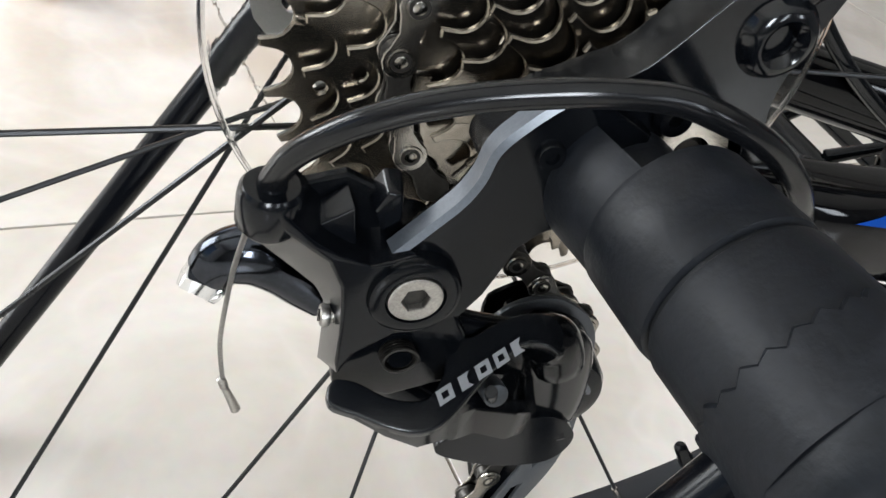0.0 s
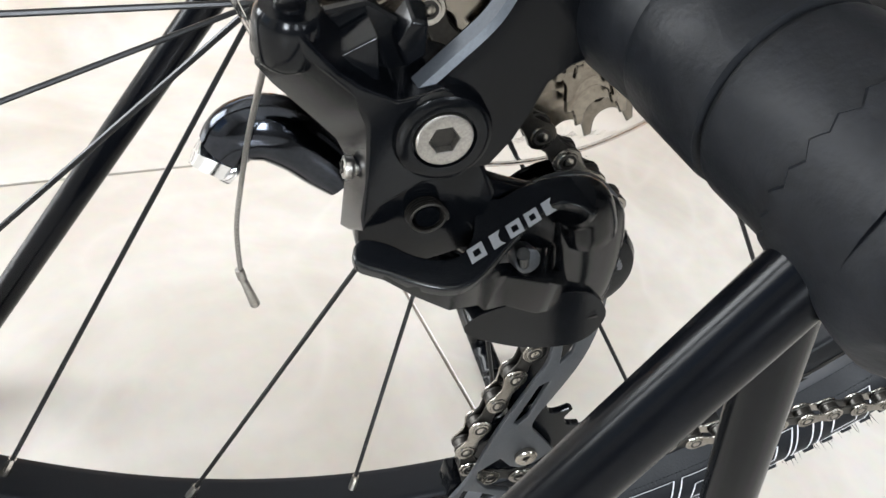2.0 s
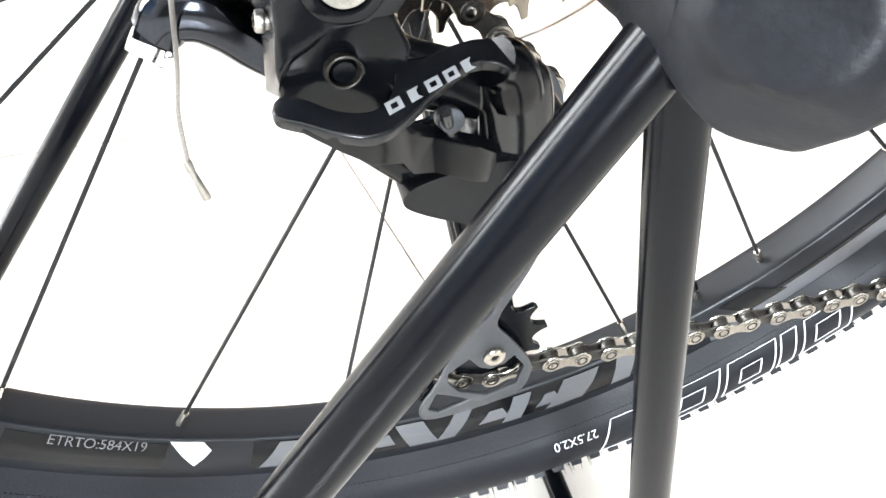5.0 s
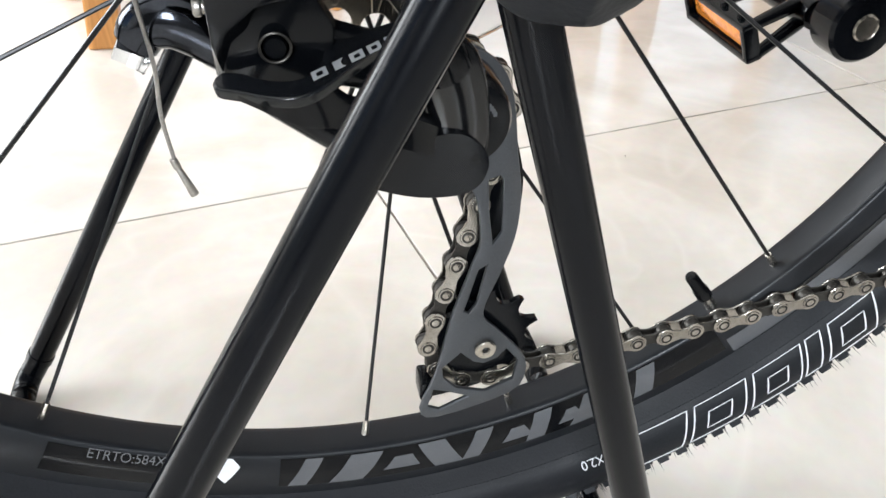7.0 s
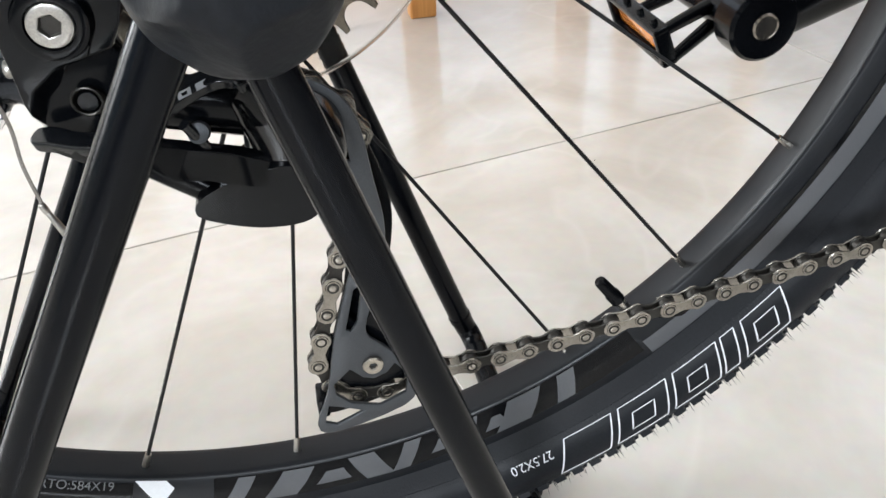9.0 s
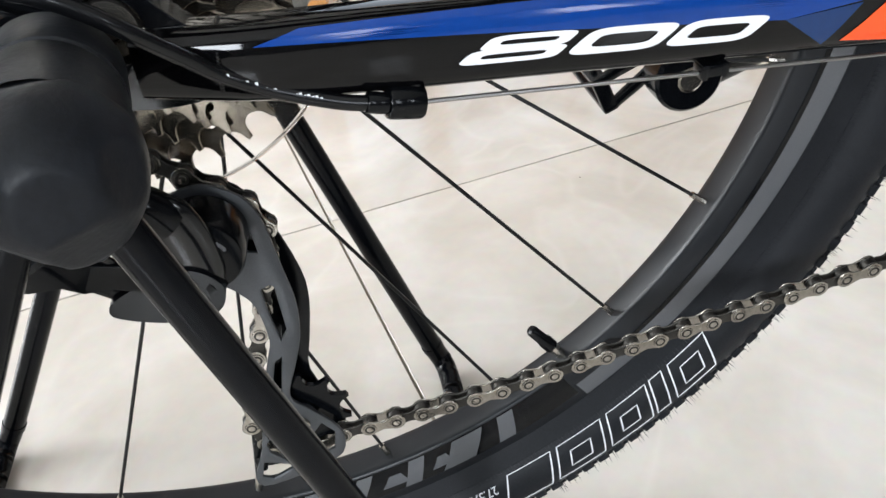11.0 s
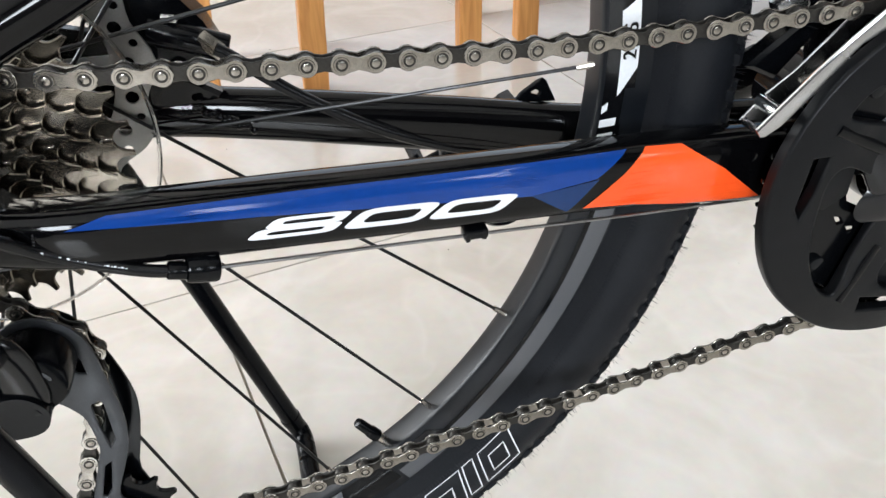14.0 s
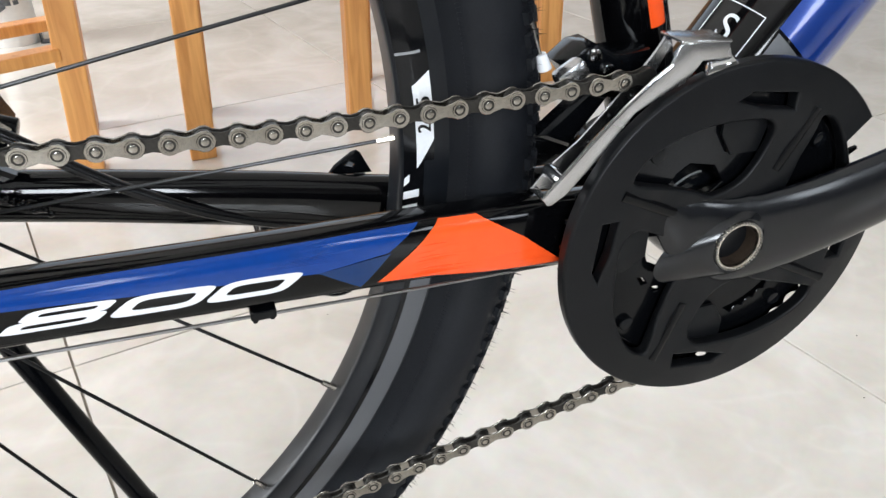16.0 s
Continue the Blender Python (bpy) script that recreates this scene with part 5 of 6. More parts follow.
# cable clamp arm
horn = smooth_path([(-0.0705, -0.0400, -0.0640), (-0.0665, -0.0405, -0.0588), (-0.0595, -0.0410, -0.0570), (-0.0520, -0.0415, -0.0600), (-0.0455, -0.0425, -0.0650), (-0.0400, -0.0440, -0.0690)], 6)
arm = part("cable_arm", sweep(horn, [0.0066 + 0.0022 * math.sin(math.pi * k / (len(horn) - 1)) for k in range(len(horn))], 28, flat=(1.0, 0.85)), M_BLACK_CHROME, der, "glossy black cable clamp arm")
part("clamp_washer", rod((-0.0690, -0.0400, -0.0690), (-0.0672, -0.0402, -0.0702), 0.0045, seg=18, bevel=0.0004), M_CHROME, arm)
part("clamp_bolt", rod((-0.0770, -0.0395, -0.0655), (-0.0690, -0.0400, -0.0692), 0.0038, 0.0044, 6, 0.0005), M_CHROME, arm, "chrome hexagon clamp bolt")
part("inner_wire", sweep(smooth_path([(-0.0655, -0.0720, -0.0220), (-0.0660, -0.0560, -0.0480), (-0.0660, -0.0445, -0.0700), (-0.0667, -0.0440, -0.0860), (-0.0652, -0.0440, -0.1015)], 8), 0.0007, 8), M_WIRE, der, "steel cable end")
part("cable_tip", join(rod((-0.0656, -0.0440, -0.1010), (-0.0645, -0.0441, -0.1046), 0.0013, 0.0013, 12, 0.0003), rod((-0.0646, -0.0441, -0.1042), (-0.0606, -0.0445, -0.1146), 0.0010, 0.0015, 12, 0.0003)), M_BOLT, der, "crimped aluminium cable tip")

# cage plates with openings, and jockey wheels
CAGE = [(0.0060, -0.0800), (0.0085, -0.0730), (0.0150, -0.0672), (0.0251, -0.0655), (0.0340, -0.0690), (0.0408, -0.0752), (0.0450, -0.0855), (0.0476, -0.1055), (0.0498, -0.1225), (0.0484, -0.1390), (0.0435, -0.1540), (0.0388, -0.1660), (0.0385, -0.1730), (0.0440, -0.1790), (0.0545, -0.1920), (0.0568, -0.2020), (0.0505, -0.2120), (0.0204, -0.2200), (0.0131, -0.2147), (0.0194, -0.1982), (0.0245, -0.1745), (0.0290, -0.1600), (0.0330, -0.1480), (0.0355, -0.1390), (0.0338, -0.1230), (0.0300, -0.1160), (0.0240, -0.1100), (0.0120, -0.1040), (0.0060, -0.0920)]
CAGE_IN = [(0.0100, -0.0800), (0.0150, -0.0730), (0.0250, -0.0700), (0.0370, -0.0750), (0.0460, -0.0920), (0.0535, -0.1170), (0.0540, -0.1330), (0.0505, -0.1520), (0.0475, -0.1690), (0.0555, -0.1900), (0.0580, -0.2020), (0.0510, -0.2140), (0.0220, -0.2210), (0.0160, -0.2150), (0.0250, -0.1800), (0.0340, -0.1480), (0.0300, -0.1160), (0.0150, -0.1040)]


def lean(bm):
    """The cage leans in towards the wheel at its upper end."""
    for v in bm.verts:
        v.co.y += (v.co.z + 0.19) * 0.08
    return bm


CAGE_HOLES = [[(0.0318, -0.0790), (0.0352, -0.0785), (0.0394, -0.0900), (0.0400, -0.0975), (0.0362, -0.0965), (0.0340, -0.0915)],
              [(0.0375, -0.1145), (0.0416, -0.1130), (0.0428, -0.1148), (0.0434, -0.1360), (0.0402, -0.1405), (0.0382, -0.1265)],
              [(0.0352, -0.1510), (0.0386, -0.1490), (0.0350, -0.1660), (0.0320, -0.1700), (0.0302, -0.1690)],
              [(0.0222, -0.1950), (0.0296, -0.1885), (0.0345, -0.1935), (0.0390, -0.1950), (0.0445, -0.1930), (0.0480, -0.1890), (0.0531, -0.1955), (0.0514, -0.2049), (0.0400, -0.2096), (0.0282, -0.2059), (0.0228, -0.2000)],
              [(0.0165, -0.2138), (0.0188, -0.2055), (0.0233, -0.2068), (0.0330, -0.2110), (0.0212, -0.2162)],
              [(0.0150, -0.0740), (0.0200, -0.0700), (0.0265, -0.0705), (0.0250, -0.0745), (0.0190, -0.0765)]]
cage = part("cage_plate", lean(plate(soft(CAGE, 3), -0.0572, -0.0552, CAGE_HOLES, 0.0005, 2)), M_GREY_ALLOY, der, "grey anodised outer cage plate")
part("cage_plate", lean(plate(soft(CAGE_IN, 3), -0.0445, -0.0430, [], 0.0004)), M_PLASTIC, der, "black inner cage plate")
for c, yy in ((G_PUL, -0.0430), (T_PUL, -0.0500)):
    w = part("jockey_wheel", plate(cog_outline(11, 0.0012)[0], -0.0014, 0.0014, [circle(0, 0, 0.0036, 14)], 0.0003), M_PLASTIC, der, "black toothed jockey wheel", m=Matrix.Translation((c[0], yy, c[1])))
    part("bushing", lathe([(0.0, -0.0045), (0.0068, -0.0045), (0.0075, -0.0038), (0.0075, 0.0020), (0.0, 0.0020)], 24), M_GREY_ALLOY, w)
part("jockey_bolt", plate(circle(0, 0, 0.0043, 24), -0.0592, -0.0566, [[(0.0015 * math.cos(math.radians(60 * k)), 0.0015 * math.sin(math.radians(60 * k))) for k in range(6)]], 0.0005), M_STEEL, der, "steel jockey wheel bolt", m=Matrix.Translation((T_PUL[0], 0, T_PUL[1])))
part("chain_guide_tab", box(0.0050, 0.012, 0.0100, 0.0012, at=(0.0165, -0.0500, -0.2090)), M_PLASTIC, der)

# ---- crankset ----
BB = Vector((0.4424, 0.0, -0.0512))
crankset = part("crankset", lathe([(0.0137, -0.0740), (0.0137, -0.0560), (0.0240, -0.0560), (0.0240, -0.0690), (0.0200, -0.0725), (0.0172, -0.0740)], 48), M_SATIN, bicycle, "satin black crankset with a guard ring", m=Matrix.Translation(BB))
ring_o, ring_r = cog_outline(42, 0.0034)
big = part("chainring", plate(ring_o, -0.0600, -0.0580, [circle(0, 0, 0.050, 48)], 0.0003), M_SPIDER, crankset, "black outer chainring")
part("chainring", plate(cog_outline(30, 0.0034)[0], -0.0520, -0.0500, [circle(0, 0, 0.044, 40)], 0.0003), M_STEEL, crankset, "steel inner chainring")


def guard_outline():
    pts = []
    for k in range(120):
        a = math.radians(36.5 + 334.0 * k / 119)
        pts.append((0.0010 + 0.0924 * math.cos(a), -0.0010 + 0.0924 * math.sin(a)))
    return pts + [(0.0745 * math.cos(math.radians(10)), 0.0745 * math.sin(math.radians(10))), (0.0745 * math.cos(math.radians(36)), 0.0745 * math.sin(math.radians(36)))]


def polar(c, pairs):
    """Points from (degrees off c, radius) pairs."""
    return [(r * math.cos(math.radians(c + d)), r * math.sin(math.radians(c + d))) for d, r in pairs]


SLOTS = (83, 173, 263, 352)
ARMS = (65, 155, 245, 335)
WINDOW = ((10, 0.0560), (12, 0.0420), (20, 0.0325), (34, 0.0285), (54, 0.0300), (64, 0.0390), (73, 0.0520), (79, 0.0660), (80, 0.0730), (72, 0.0745), (60, 0.0715), (46, 0.0675), (30, 0.0640), (16, 0.0625))


def guard_mesh():
    """One moulding: the outer band with four wedge-shaped slots, and four spider arms between wide curved windows."""
    slots = [polar(c, ((-12, 0.0695), (3, 0.0690), (14, 0.0742), (9, 0.0770), (-10, 0.0772))) for c in SLOTS]
    wide = [[(v.x, v.z) for v in smooth_path([(x, 0, z) for x, z in polar(c, WINDOW)], 4, closed=True)] for c in ARMS]
    bm = plate(guard_outline(), -0.0735, -0.0660, slots + wide, 0.0016, 3)
    for v in bm.verts:
        r = math.hypot(v.co.x, v.co.z)
        if r > 0.0850:
            v.co.y += (r - 0.0850) * 0.35
        elif r < 0.0640 and v.co.y < -0.0700:
            v.co.y += 0.0022 * min(1.0, (0.0640 - r) / 0.012)
    return bm


guard = part("chain_guard", guard_mesh(), M_GUARD, crankset, "black moulded chain guard with curved spider arms")
# plate behind the windows, open only in places
web_holes = [polar(0, ((145, 0.0459), (130, 0.0482), (120, 0.0480), (104, 0.0395), (97, 0.0290), (118, 0.0250), (138, 0.0300))),
             polar(0, ((174, 0.0455), (173, 0.0360), (186, 0.0295), (206, 0.0255), (222, 0.0270), (206, 0.0345), (194, 0.0415))),
             polar(0, ((202, 0.0485), (204.5, 0.0455), (210, 0.0450), (208.5, 0.0480))),
             polar(0, ((215, 0.0442), (219, 0.0408), (223, 0.0414), (220.5, 0.0447))),
             polar(0, [(284 + 4 * k, 0.0515) for k in range(11)] + [(322 - 2.6 * k, 0.0545 + 0.0022 * (k % 3 == 1)) for k in range(14)]),
             polar(0, ((268, 0.0535), (279, 0.0580), (278, 0.0600), (270, 0.0565)))]
part("spider_web", plate(circle(0, 0, 0.0735, 96), -0.0635, -0.0610, web_holes, 0.0004), M_SPIDER, crankset, "recessed glossy spider plate")
for c in ARMS:
    a = math.radians(c)
    p, q = polar(c, ((84, 0.0400), (86, 0.0745)))
    part("ridge", sweep([(p[0], -0.0705, p[1]), ((p[0] + q[0]) / 2, -0.0718, (p[1] + q[1]) / 2), (q[0], -0.0728, q[1])], 0.0030, 14, flat=(1.0, 0.6)), M_SPIDER, crankset)
    part("panel", plate(polar(c, ((10, 0.0450), (30, 0.0440), (36, 0.0560), (34, 0.0670), (10, 0.0660))), -0.0665, -0.0640, (), 0.0009, 2), M_GUARD, crankset)
    part("chainring_bolt", moved(rod((0.0660, -0.0665, 0), (0.0660, -0.0630, 0), 0.0040, 0.0040, 20, 0.0008), Matrix.Rotation(-a - 1.16, 4, "Y")), M_SATIN, crankset)
part("bearing_cup", lathe([(0.0160, -0.0500), (0.0235, -0.0500), (0.0255, -0.0480), (0.0262, -0.0400), (0.0262, -0.0300)], 64), M_SATIN, crankset, "black threaded bearing cup")
for k in range(9):
    part("print_mark", moved(box(0.0016, 0.0014, 0.0003, at=(0, -0.0450, 0.0263)), Matrix.Rotation(radians(-40 + 4.2 * k), 4, "Y")), M_GREY_PRINT, crankset, smooth=False)
CRANK = smooth_path([(-0.0475, -0.0672, 0.0330), (-0.026, -0.0695, 0.0120), (0.002, -0.0722, 0.000), (0.028, -0.0745, 0.002), (0.060, -0.0790, 0.012), (0.110, -0.0850, 0.031), (0.168, -0.0880, 0.054)], 8)
nC = len(CRANK)
CR_W = [0.0012, 0.0165, 0.0240, 0.0236, 0.0222, 0.0200, 0.0175]
CR_T = [0.0008, 0.0048, 0.0062, 0.0076, 0.0090, 0.0088, 0.0082]
CR_I = [(min(5, i // 8), i / 8 - min(5, i // 8)) for i in range(nC)]
CR_R = [CR_W[k] + (CR_W[k + 1] - CR_W[k]) * f for k, f in CR_I]
CR_F = [(CR_T[k] + (CR_T[k + 1] - CR_T[k]) * f) / r for (k, f), r in zip(CR_I, CR_R)]
arm_bm = sweep(CRANK, CR_R, 64, flat=[(1.0, f) for f in CR_F])
# bored through for the spindle
bmesh.ops.delete(arm_bm, geom=[f for f in arm_bm.faces if math.hypot(f.calc_center_median().x, f.calc_center_median().z) < 0.0142], context="FACES")
part("crank_arm", arm_bm, M_CRANK, crankset, "satin black crank arm")
boss = lathe([(0.0135, -0.0792), (0.0150, -0.0796), (0.0168, -0.0780), (0.0215, -0.0725), (0.0240, -0.0690)], 64)
for v in boss.verts:
    d = math.hypot(v.co.x, v.co.z)
    if d > 0.0145:
        f = (d - 0.0145) / 0.0095
        u = (v.co.x * 0.94 + v.co.z * 0.34)
        v.co += Vector((0.94, 0, 0.34)) * (u * 0.75 * f) - Vector((-0.34, 0, 0.94)) * ((v.co.z * 0.94 - v.co.x * 0.34) * 0.25 * f)
part("crank_boss", boss, M_CRANK, crankset)
spindle = part("spindle_end", lathe([(0.0112, -0.0620), (0.0112, -0.0792), (0.0116, -0.0800), (0.0126, -0.0800), (0.0133, -0.0790), (0.0135, -0.0720)], 64), M_STEEL, crankset, "hollow steel spindle end with a knurled rim")
part("knurl", join(*[moved(box(0.0010, 0.0016, 0.0009, at=(0.0130, -0.0797, 0)), Matrix.Rotation(2 * math.pi * k / 48, 4, "Y")) for k in range(48)]), M_BOLT, spindle, smooth=False)
part("spindle_wall", lathe([(0.0109, -0.0785), (0.0108, -0.0640), (0.0100, -0.0632)], 40), M_BROWN, crankset)
part("spindle_floor", lathe([(0.0, -0.0640), (0.0040, -0.0642), (0.0108, -0.0632)], 24), M_BROWN, crankset)
part("bottom_bracket", lathe([(0.0150, -0.056), (0.0215, -0.054), (0.0215, 0.054), (0.0150, 0.056)], 40), M_GLOSS, bicycle, "black bottom bracket shell", m=Matrix.Translation(BB))
# far crank and pedal
far_crank = part("crank_arm", sweep(smooth_path([(0.4424, 0.080, -0.0512), (0.360, 0.078, -0.083), (0.2721, 0.0825, -0.1166)], 8), 0.0130, 24, flat=(1.30, 0.7)), M_SATIN, bicycle, "black crank arm of the far side")
part("crank_end", lathe([(0.0, 0.0710), (0.0178, 0.0710), (0.0197, 0.0730), (0.0197, 0.0900), (0.0170, 0.0930), (0.0, 0.0930)], 36), M_SATIN, far_crank, m=Matrix.Translation((0.2721, 0, -0.1166)))
part("pedal_axle", lathe([(0.0, 0.0702), (0.0060, 0.0702), (0.0066, 0.0697), (0.0074, 0.0707), (0.0074, 0.074)], 28), M_STEEL, far_crank, m=Matrix.Translation((0.2721, 0, -0.1166)))
PM = Matrix.Translation((0.2790, 0.160, -0.1275)) @ Matrix.Rotation(radians(-22), 4, "Y")
pedal_bars = [box(0.010, 0.080, 0.0050, 0.0015, at=(sx * 0.0400, 0, sz * 0.0105)) for sx in (-1, 1) for sz in (-1, 1)]
pedal_posts = [box(0.0100, 0.0055, 0.0250, 0.0018, at=(sx * 0.0400, sy * 0.0372, 0)) for sx in (-1, 1) for sy in (-1, 1)]
pedal_sides = [rod((sx * 0.0370, sy * 0.0372, sz * 0.0095), (sx * 0.0060, sy * 0.0290, sz * 0.0062), 0.0036, 0.0046, 10) for sx in (-1, 1) for sy in (-1, 1) for sz in (-1, 1)]
pedal = part("pedal", join(*pedal_bars, *pedal_posts, *pedal_sides, rod((0, -0.0400, 0), (0, 0.0380, 0), 0.0090, seg=20, bevel=0.001), rod((0, -0.0700, 0), (0, -0.0390, 0), 0.0062, seg=16)), M_PLASTIC, bicycle, "black plastic platform pedal with an amber reflector", m=PM)
part("reflector", box(0.003, 0.060, 0.0130, 0.001, at=(-0.0400, 0, 0)), M_REFL, pedal, "amber reflector")
for k in range(4):
    part("pedal_pin", rod((-0.0400, -0.030 + 0.020 * k, 0.0120), (-0.0400, -0.030 + 0.020 * k, 0.0160), 0.0026, 0.0020, 10), M_PLASTIC, pedal)

# ---- front derailleur and frame tubes ----
fd = part("front_derailleur", join(
    plate([(0.3660, 0.0330), (0.3760, 0.0410), (0.3830, 0.0420), (0.3930, 0.0360), (0.4120, 0.0370), (0.4160, 0.0150), (0.3980, 0.0130), (0.3780, 0.0190)], -0.0300, -0.0080, (), 0.002, 2),
    plate([(0.355, 0.000), (0.380, 0.020), (0.392, 0.016), (0.372, -0.008)], -0.030, -0.018, (), 0.002)), M_PLASTIC, bicycle, "black front derailleur with a polished steel cage")
FD = [(0.3388, -0.0122), (0.3530, 0.0025), (0.3620, 0.0119), (0.3759, 0.0251), (0.3886, 0.0358), (0.3976, 0.0420), (0.4012, 0.0500), (0.4040, 0.0509), (0.4260, 0.0491), (0.4287, 0.0417), (0.4134, 0.0419), (0.4060, 0.0330), (0.4006, 0.0310), (0.3819, 0.0218), (0.3669, 0.0040), (0.3513, -0.0120), (0.3438, -0.0165)]
part("cage_plate", plate(FD, -0.0680, -0.0664, (), 0.0005, 2), M_FDSTEEL, fd, "polished steel cage plate")
part("cage_plate", plate([(0.3410, -0.0150), (0.3508, -0.0040), (0.3640, 0.0060), (0.3780, 0.0200), (0.3900, 0.0320), (0.3985, 0.0420), (0.4040, 0.0500), (0.4080, 0.0460), (0.3990, 0.0300), (0.3850, 0.0150), (0.3680, -0.0020), (0.3520, -0.0170)], -0.0520, -0.0506, (), 0.0004), M_FDSTEEL, fd)
part("cage_lip", sweep([(x, -0.0683, z) for x, z in FD[:6]], 0.0009, 8), M_CHROME, fd)
part("cage_bridge", moved(box(0.0260, 0.0175, 0.0014, 0.0005), Matrix.Translation((0.4145, -0.0590, 0.0502)) @ Matrix.Rotation(radians(4.5), 4, "Y")), M_FDSTEEL, fd, "folded steel bridge")
part("cage_shoe", loft([(0.3395, -0.0128), (0.3420, -0.0165), (0.3445, -0.0165), (0.3425, -0.0125)], [(0.3415, -0.0145), (0.3435, -0.0180), (0.3460, -0.0175), (0.3440, -0.0135)], -0.0676, -0.0508, 0.0004), M_FDSTEEL, fd)
part("cage_rivet", rod((0.3500, -0.0672, -0.0065), (0.3500, -0.0512, -0.0065), 0.0034, seg=16, bevel=0.0006), M_CHROME, fd)
part("cage_tail", loft([(0.4160, 0.0400), (0.4300, 0.0412), (0.4340, 0.0360), (0.4200, 0.0300), (0.4140, 0.0310)], [(0.4180, 0.0420), (0.4310, 0.0428), (0.4370, 0.0370), (0.4220, 0.0290), (0.4150, 0.0300)], -0.0700, -0.0640, 0.0012, 2), M_CHROME, fd, "bright folded cage tail")
for x, z in ((0.3810, 0.0376), (0.3886, 0.0297)):
    part("limit_screw", rod((x, -0.0325, z), (x, -0.0295, z), 0.0031, 0.0031, 16, 0.0004), M_CHROME, fd, "chrome cross-head limit screw")
part("clamp_plate", moved(box(0.016, 0.010, 0.012, 0.003), Matrix.Translation((0.3690, -0.0315, 0.0295)) @ Matrix.Rotation(radians(-30), 4, "Y")), M_FDSTEEL, fd, "steel cable clamp")
part("cable_nipple", rod((0.3610, -0.020, 0.0300), (0.3585, -0.020, 0.0375), 0.0036, 0.0026, 12), M_WHITE, fd, "white cable end")
part("cable_end", join(rod((0.3585, -0.020, 0.0370), (0.3545, -0.020, 0.0480), 0.0008, seg=8), rod((0.3550, -0.020, 0.0470), (0.3525, -0.020, 0.0540), 0.0014, seg=10)), M_WIRE, fd)
part("fd_link", sweep(smooth_path([(0.385, -0.045, 0.012), (0.377, -0.050, 0.004), (0.372, -0.0560, -0.002)], 6), 0.0026, 12), M_STEEL, fd)

part("seat_tube", rod((0.4424, 0.0, -0.0512), (0.335, 0.0, 0.360), 0.0195, 0.0170, 36), M_GLOSS, bicycle, "gloss black seat tube with an orange edge")
part("stripe", sweep([(0.4210, -0.012, 0.044), (0.3780, -0.012, 0.206)], 0.0086, 16, flat=(0.9, 0.9)), M_ORANGE, bicycle, "orange stripe on the seat tube")
down = part("down_tube", rod((0.4424, 0.0, -0.0512), (0.742, 0.0, 0.330), 0.0365, 0.0330, 48), M_GLOSS, bicycle, "gloss black down tube with a blue panel and size letter")
dd = (Vector((0.742, 0, 0.330)) - BB).normalized()
dn = Vector((-dd.z, 0, dd.x))


def on_down(s, ang, lift=0.0004):
    """s metres from the bottom bracket; ang 0 faces the drive side, 90 the top."""
    r = 0.0365 - 0.0035 * s / 0.485 + lift
    a = math.radians(ang)
    return BB + dd * s + Vector((0, -math.cos(a) * r, 0)) + dn * (math.sin(a) * r)


def down_patch(s0, s1, a0, a1, mat, lean=0.0, label="", lift=0.0004):
    bm = bmesh.new()
    rows = []
    for i in range(9):
        s = s0 + (s1 - s0) * i / 8
        rows.append([bm.verts.new(on_down(s + lean * j / 8, a0 + (a1 - a0) * j / 8, lift)) for j in range(9)])
    for p, q in zip(rows, rows[1:]):
        for j in range(8):
            bm.faces.new((p[j], p[j + 1], q[j + 1], q[j]))
    bmesh.ops.recalc_face_normals(bm, faces=bm.faces)
    if sum(f.normal.y for f in bm.faces) > 0:
        bmesh.ops.reverse_faces(bm, faces=bm.faces[:])
    return part("decal", bm, mat, down, label)


down_patch(0.086, 0.40, -70, 36, M_BLUE_METAL, 0.012, "metallic blue panel")
down_patch(0.066, 0.084, -60, 34, M_GREY_DECAL, 0.012, "grey flake panel")
for s0, s1, a0, a1 in ((0.070, 0.0706, 50, 94), (0.098, 0.0986, 50, 94), (0.070, 0.0986, 49.2, 50.2), (0.070, 0.0986, 93.6, 94.6)):
    down_patch(s0, s1, a0, a1, M_WHITE, lift=0.0006)
sb = letters("S", 0.015)
for v in sb.verts:
    v.co = on_down(0.0845 + v.co.z, 72 - v.co.x / 0.036 * DEG, 0.0006 - v.co.y)
part("writing", sb, M_WHITE, down, "white size letter")

# ---- the stand ----
stand = thing("bike_stand", "black tubular workshop stand with rubber sleeves at the axle", "stand", at=(0, 0, 0))


